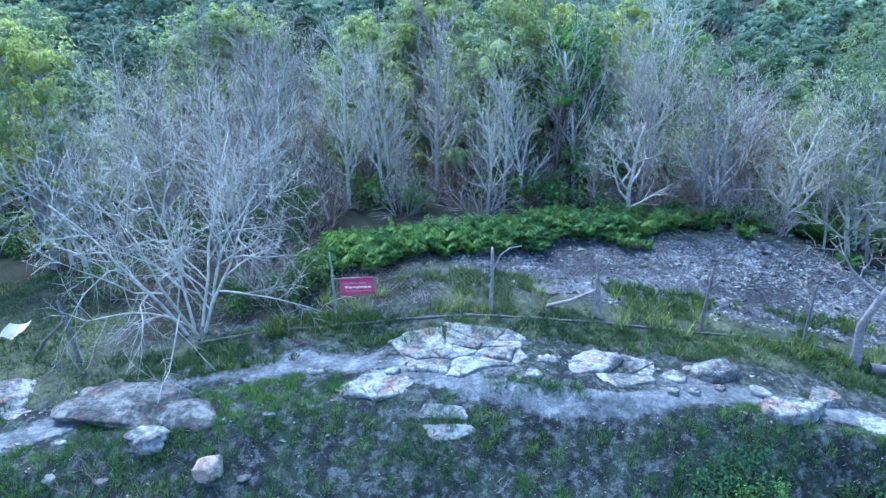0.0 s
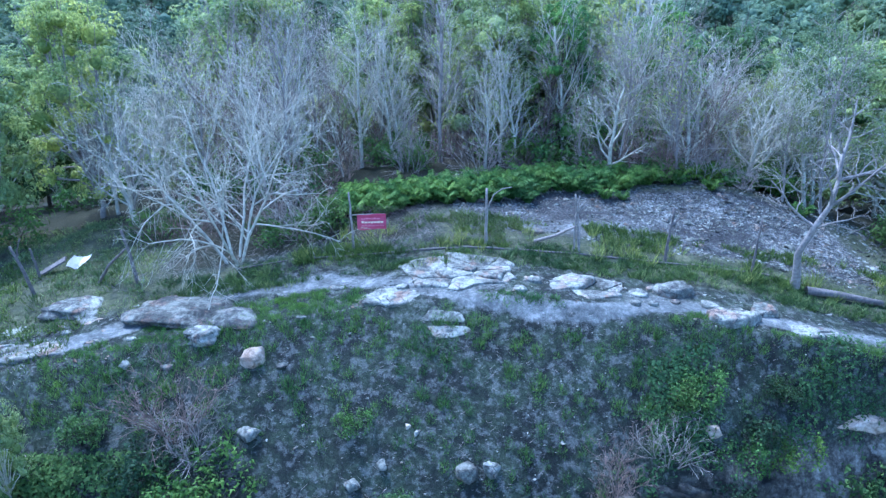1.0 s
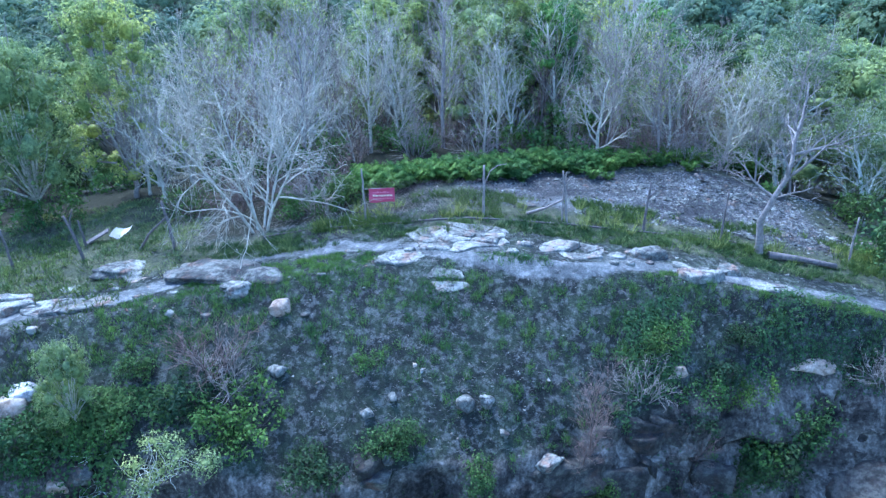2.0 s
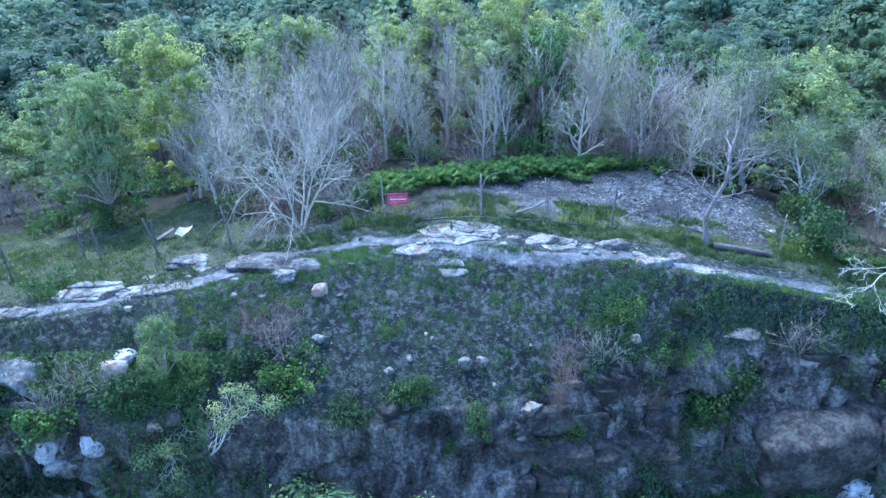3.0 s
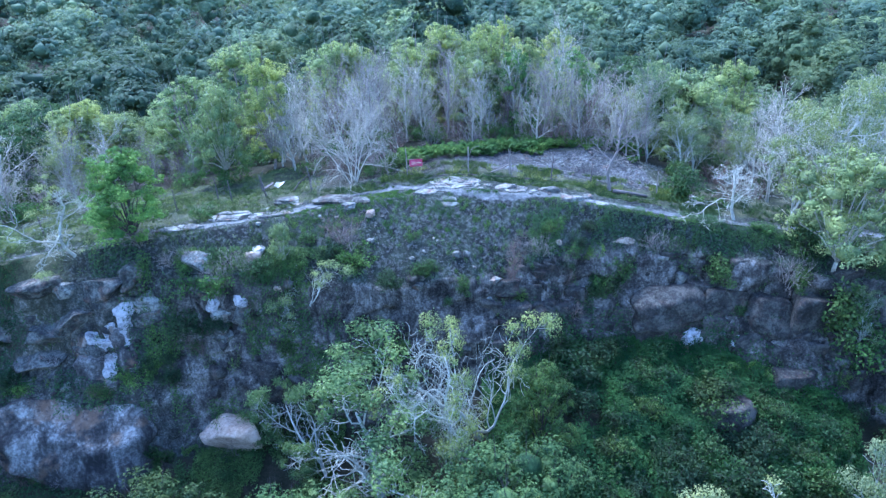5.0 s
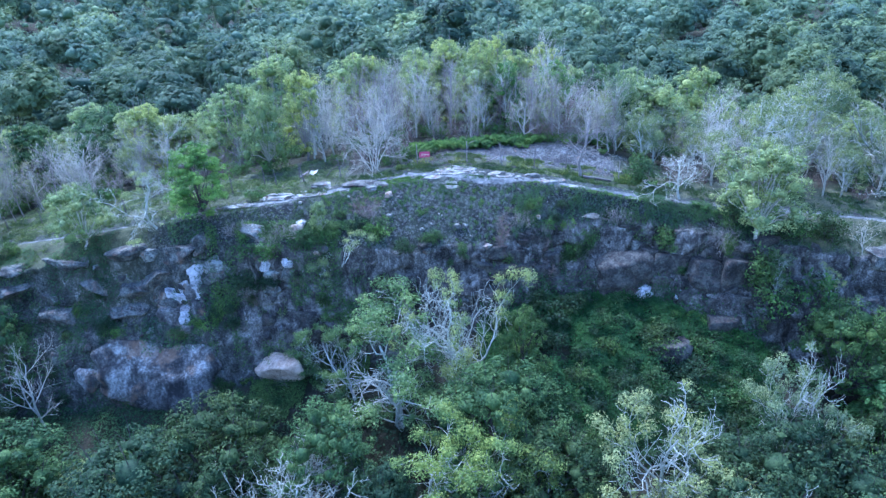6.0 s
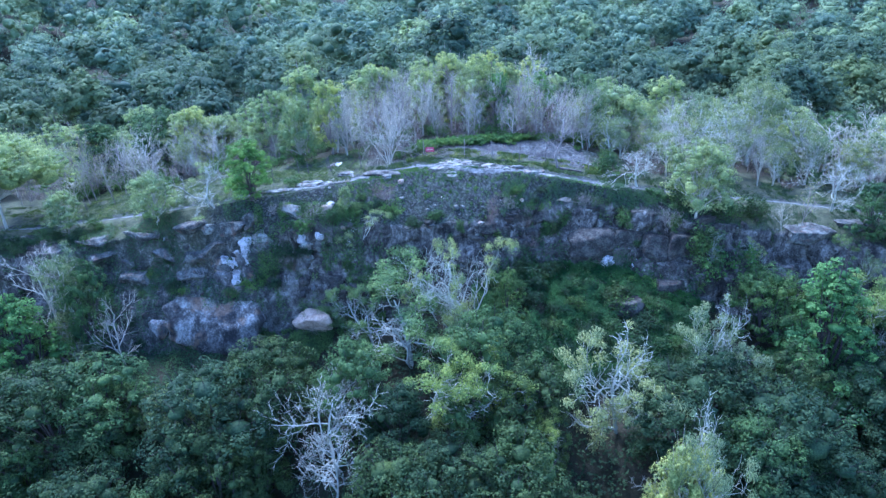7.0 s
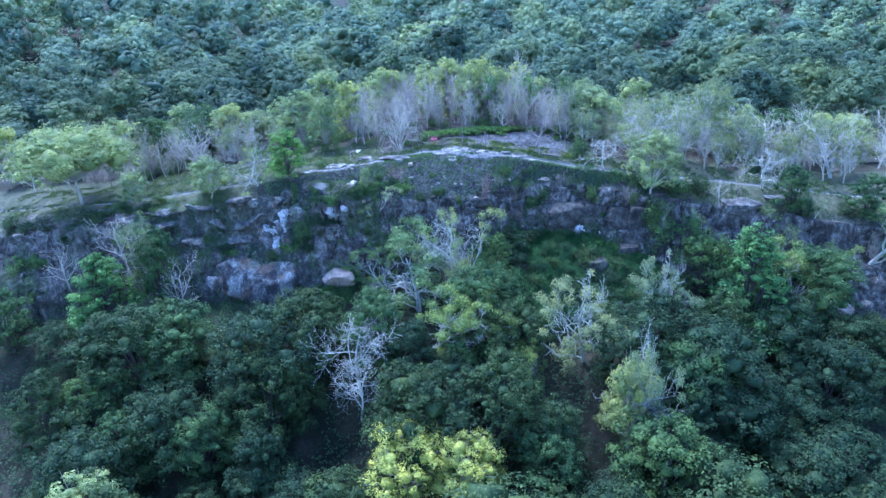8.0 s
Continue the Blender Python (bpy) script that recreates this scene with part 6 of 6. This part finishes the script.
def brink(x, d):
    """The bare stretch of slabs that runs down from the way."""
    edge = np.interp(x, TRAIL_X, TRAIL_D) - 0.45
    edge = np.minimum(edge + 0.12, 0.6 - 1.9 * np.exp(-((x + 0.8) / 1.2) ** 4))
    return ease(edge, edge - 0.35, d)


grass("grass", tuft_spots(0.25, 1, -9, 14, -3.0, 0.6, lambda x, y, d: brink(x, d) * (0.5 + 0.5 * clumped(x, y, 0.9, 51, 0.3, 0.55)) * (1 - 0.8 * ease(-1.3, -2.3, d + 0.5 * waves(x, y, 1.6, 57)))), 130, 0.15, 0.6, 1, TUFT, "round green grass tufts along the brink of the slope", 0.007, 0.085)
grass("grass", tuft_spots(0.34, 9, -9, 14, -5.4, -1.8, lambda x, y, d: brink(x, d) * (0.34 + 0.56 * np.exp(-((x - 2.2) / 2.4) ** 2)) * (0.35 + 0.65 * clumped(x, y, 0.8, 53))), 100, 0.13, 0.65, 9, TUFT, "scattered green grass tufts on the stony slope", 0.007, 0.065)
grass("grass", tuft_spots(0.16, 10, -9, 14, -5.4, -0.7, lambda x, y, d: brink(x, d) * 0.2 * clumped(x, y, 0.5, 59, 0.4, 0.7)), 10, 0.09, 1.0, 10, GRASS, "thin short grass on the stony slope", 0.009, 0.05)
grass("grass", tuft_spots(0.2, 21, 1.0, 3.0, -0.95, -0.55, lambda x, y, d: x * 0 + 0.85), 40, 0.17, 1.0, 21, TUFT, "island of grass between slabs and trail", 0.01, 0.07)
grass("grass", spread_spots(2000, 2, -8, 16, lambda x, y, d: 0.1 + 0.9 * clumped(x, y, 0.8, 61), 1.05, 2.5), 40, 0.15, 1.0, 2, GRASS, "dense green grass between path and fence", 0.01, 0.06)
grass("grass", spread_spots(2000, 3, -4, 15, lambda x, y, d: clumped(x, y, 0.9, 71), 2.0, 4.2), 26, 0.24, 0.8, 3, GRASS, "long green grass along the fence", 0.012, 0.07)
grass("grass", spread_spots(350, 8, -6, 15, lambda x, y, d: clumped(x, y, 0.5, 87, 0.45, 0.6), 0.9, 2.6), 20, 0.24, 0.8, 8, STRAW, "dry yellowish grass tufts between path and fence", 0.01, 0.07)
grass("grass", spread_spots(260, 4, -4, 14, lambda x, y, d: clumped(x, y, 0.6, 81, 0.5, 0.7), 1.9, 3.4), 26, 0.42, 0.75, 4, STRAW, "tall yellowish grass tufts by the posts", 0.011, 0.07)
grass("grass", spread_spots(9000, 5, -36, -8, lambda x, y, d: 0.25 + 0.75 * clumped(x, y, 1.3, 91), 0.8, 9.0), 14, 0.13, 1.0, 5, STRAW, "dry yellow-green meadow grass", 0.018, 0.1)
grass("grass", spread_spots(6000, 6, -52, -9, lambda x, y, d: clumped(x, y, 0.9, 95), -4.2, 6.0), 14, 0.22, 0.8, 6, GRASS, "green grass in the meadow and at the brink", 0.018, 0.1)
grass("grass", spread_spots(6500, 7, 13, 52, lambda x, y, d: clumped(x, y, 0.9, 97), -4.5, 5.0), 14, 0.24, 0.8, 7, GRASS, "green grass along the far end of the path", 0.018, 0.1)


def undergrowth(name, count, seed, box, chance, tall, size, material, label):
    rng = np.random.default_rng(seed)
    x, y = rng.uniform(box[0], box[1], count), rng.uniform(box[2], box[3], count)
    keep = rng.random(count) < chance(x, y)
    x, y = x[keep], y[keep]
    mound = 0.4 + 0.6 * clumped(x, y, 0.5, seed, 0.3, 0.75)
    e = 0.15
    nx, ny = (height(x - e, y) - height(x + e, y)) / (2 * e), (height(x, y - e) - height(x, y + e)) / (2 * e)
    nrm = np.stack((nx, ny, np.ones_like(nx)), 1)
    nrm /= np.linalg.norm(nrm, axis=1)[:, None]
    lift = (tall * mound * rng.uniform(0.35, 1.0, len(x)))[:, None]
    pos = np.stack((x, y, height(x, y)), 1) + nrm * lift + rng.normal(0, 0.05, (len(x), 3))
    tagged(part(name, leaf_mesh(name, np.concatenate((pos, nrm), 1), size, seed), material), label, "undergrowth", kind="stuff")


def near_foot(x, y):
    d = at("fy", x) - y
    return ease(-0.6, 0.3, d) * (1 - ease(8, 11, d)) * clumped(x, y, 1.6, 41, 0.15, 0.4)


undergrowth("creepers", 190000, 41, (1.5, 21, -4, 9), near_foot, 0.9, 0.1, CREEPER, "mat of green creepers at the foot of the cliff")
undergrowth("creepers", 75000, 42, (-17, -6, 1, 8.6), lambda x, y: clumped(x, y, 1.1, 43, 0.41, 0.58), 0.42, 0.09, CREEPER_LIGHT, "green creepers over the broken rocks")
undergrowth("creepers", 70000, 44, (-48, -17, 0, 9), lambda x, y: clumped(x, y, 1.4, 45, 0.38, 0.56), 0.42, 0.1, CREEPER_LIGHT, "patches of creepers on the cliff ledges")
undergrowth("creepers", 60000, 46, (3.5, 22, 6.8, 10.6), lambda x, y: clumped(x, y, 0.7, 47, 0.45, 0.6), 0.3, 0.07, CREEPER_LIGHT, "patches of creepers on the dark cliff")
undergrowth("forest_floor", 40000, 48, (-46, 46, -24, 3), lambda x, y: clumped(x, y, 2.2, 49, 0.3, 0.5) * (y < at("fy", x) - 3), 0.9, 0.26, LEAF_DEEP, "low dark green plants of the forest floor")


def shards(name, spots, size, seed, material, label):
    """Small angular stones strewn over the ground."""
    rng = np.random.default_rng(seed)
    n = len(spots)
    z = height(spots[:, 0], spots[:, 1])
    c = np.concatenate((spots, z[:, None]), 1)
    form = np.array([(1, 0, 0), (-1, 0, 0), (0, 1, 0), (0, -1, 0), (0, 0, 1), (0, 0, -1)], float)
    s = (size * np.exp(rng.normal(0, 0.45, n)))[:, None, None]
    v = c[:, None, :] + form[None] * s * rng.uniform(0.5, 1.1, (n, 6, 1)) * np.array((1, 0.8, 0.5)) + rng.normal(0, 0.25, (n, 6, 3)) * s * np.array((1, 1, 0.5))
    f = np.array([(0, 2, 4), (2, 1, 4), (1, 3, 4), (3, 0, 4), (2, 0, 5), (1, 2, 5), (3, 1, 5), (0, 3, 5)])
    idx = (np.arange(n)[:, None, None] * 6 + f[None]).reshape(-1, 3)
    tagged(part(name, tri_mesh(name, v.reshape(-1, 3), idx), material), label, "gravel", kind="stuff")


shards("gravel", spread_spots(6500, 14, 0.5, 15, lambda x, y, d: clumped(x * 0.5, y * 1.6, 1.0, 33, 0.35, 0.65), 3.0, 8.6), 0.05, 14, PALE_ROCK, "white stone shards in streaks over the scree")
shards("gravel", spread_spots(5200, 11, 0.5, 15, lambda x, y, d: 0.15 + 0.85 * clumped(x, y, 1.5, 23, 0.25, 0.6), 3.0, 9.0), 0.055, 11, GREY_ROCK, "grey and white stone shards of the scree")
def twig_litter(name, spots, size, seed, material, label):
    """Dry stalks lying about."""
    rng, wood = random.Random(seed), Wood()
    for x, y in spots:
        z = float(height(np.float64(x), np.float64(y)))
        a, n = rng.uniform(0, 6.28), size * rng.uniform(0.4, 1.6)
        wood.twig(Vector((x, y, z)), Vector((x + n * math.cos(a), y + n * math.sin(a), z + n * rng.uniform(-0.1, 0.8))), 0.006)
    tagged(part(name, wood.mesh(name), material), label, "twigs", kind="stuff")


twig_litter("dry_stalks", spread_spots(4200, 15, -10, 14, lambda x, y, d: 0.3 + 0.7 * clumped(x, y, 1.0, 29), -5.2, -0.9), 0.14, 15, DRY_WOOD, "dry stalks and twigs strewn over the slope")
twig_litter("dry_stalks", spread_spots(3000, 16, -9, 0, lambda x, y, d: x * 0 + 0.8, 2.4, 7.0), 0.22, 16, DRY_WOOD, "dry stalks under the bare trees")
shards("gravel", spread_spots(4200, 12, -10, 15, lambda x, y, d: 0.1 + 0.6 * clumped(x, y, 1.1, 27), -5.0, -0.6), 0.024, 12, PALE_ROCK, "small pale stones strewn over the slope")
shards("gravel", spread_spots(1500, 13, -18, 20, lambda x, y, d: d * 0 + 0.8, -1.0, 1.1), 0.03, 13, PALE_ROCK, "small pale stones on the sandy path")
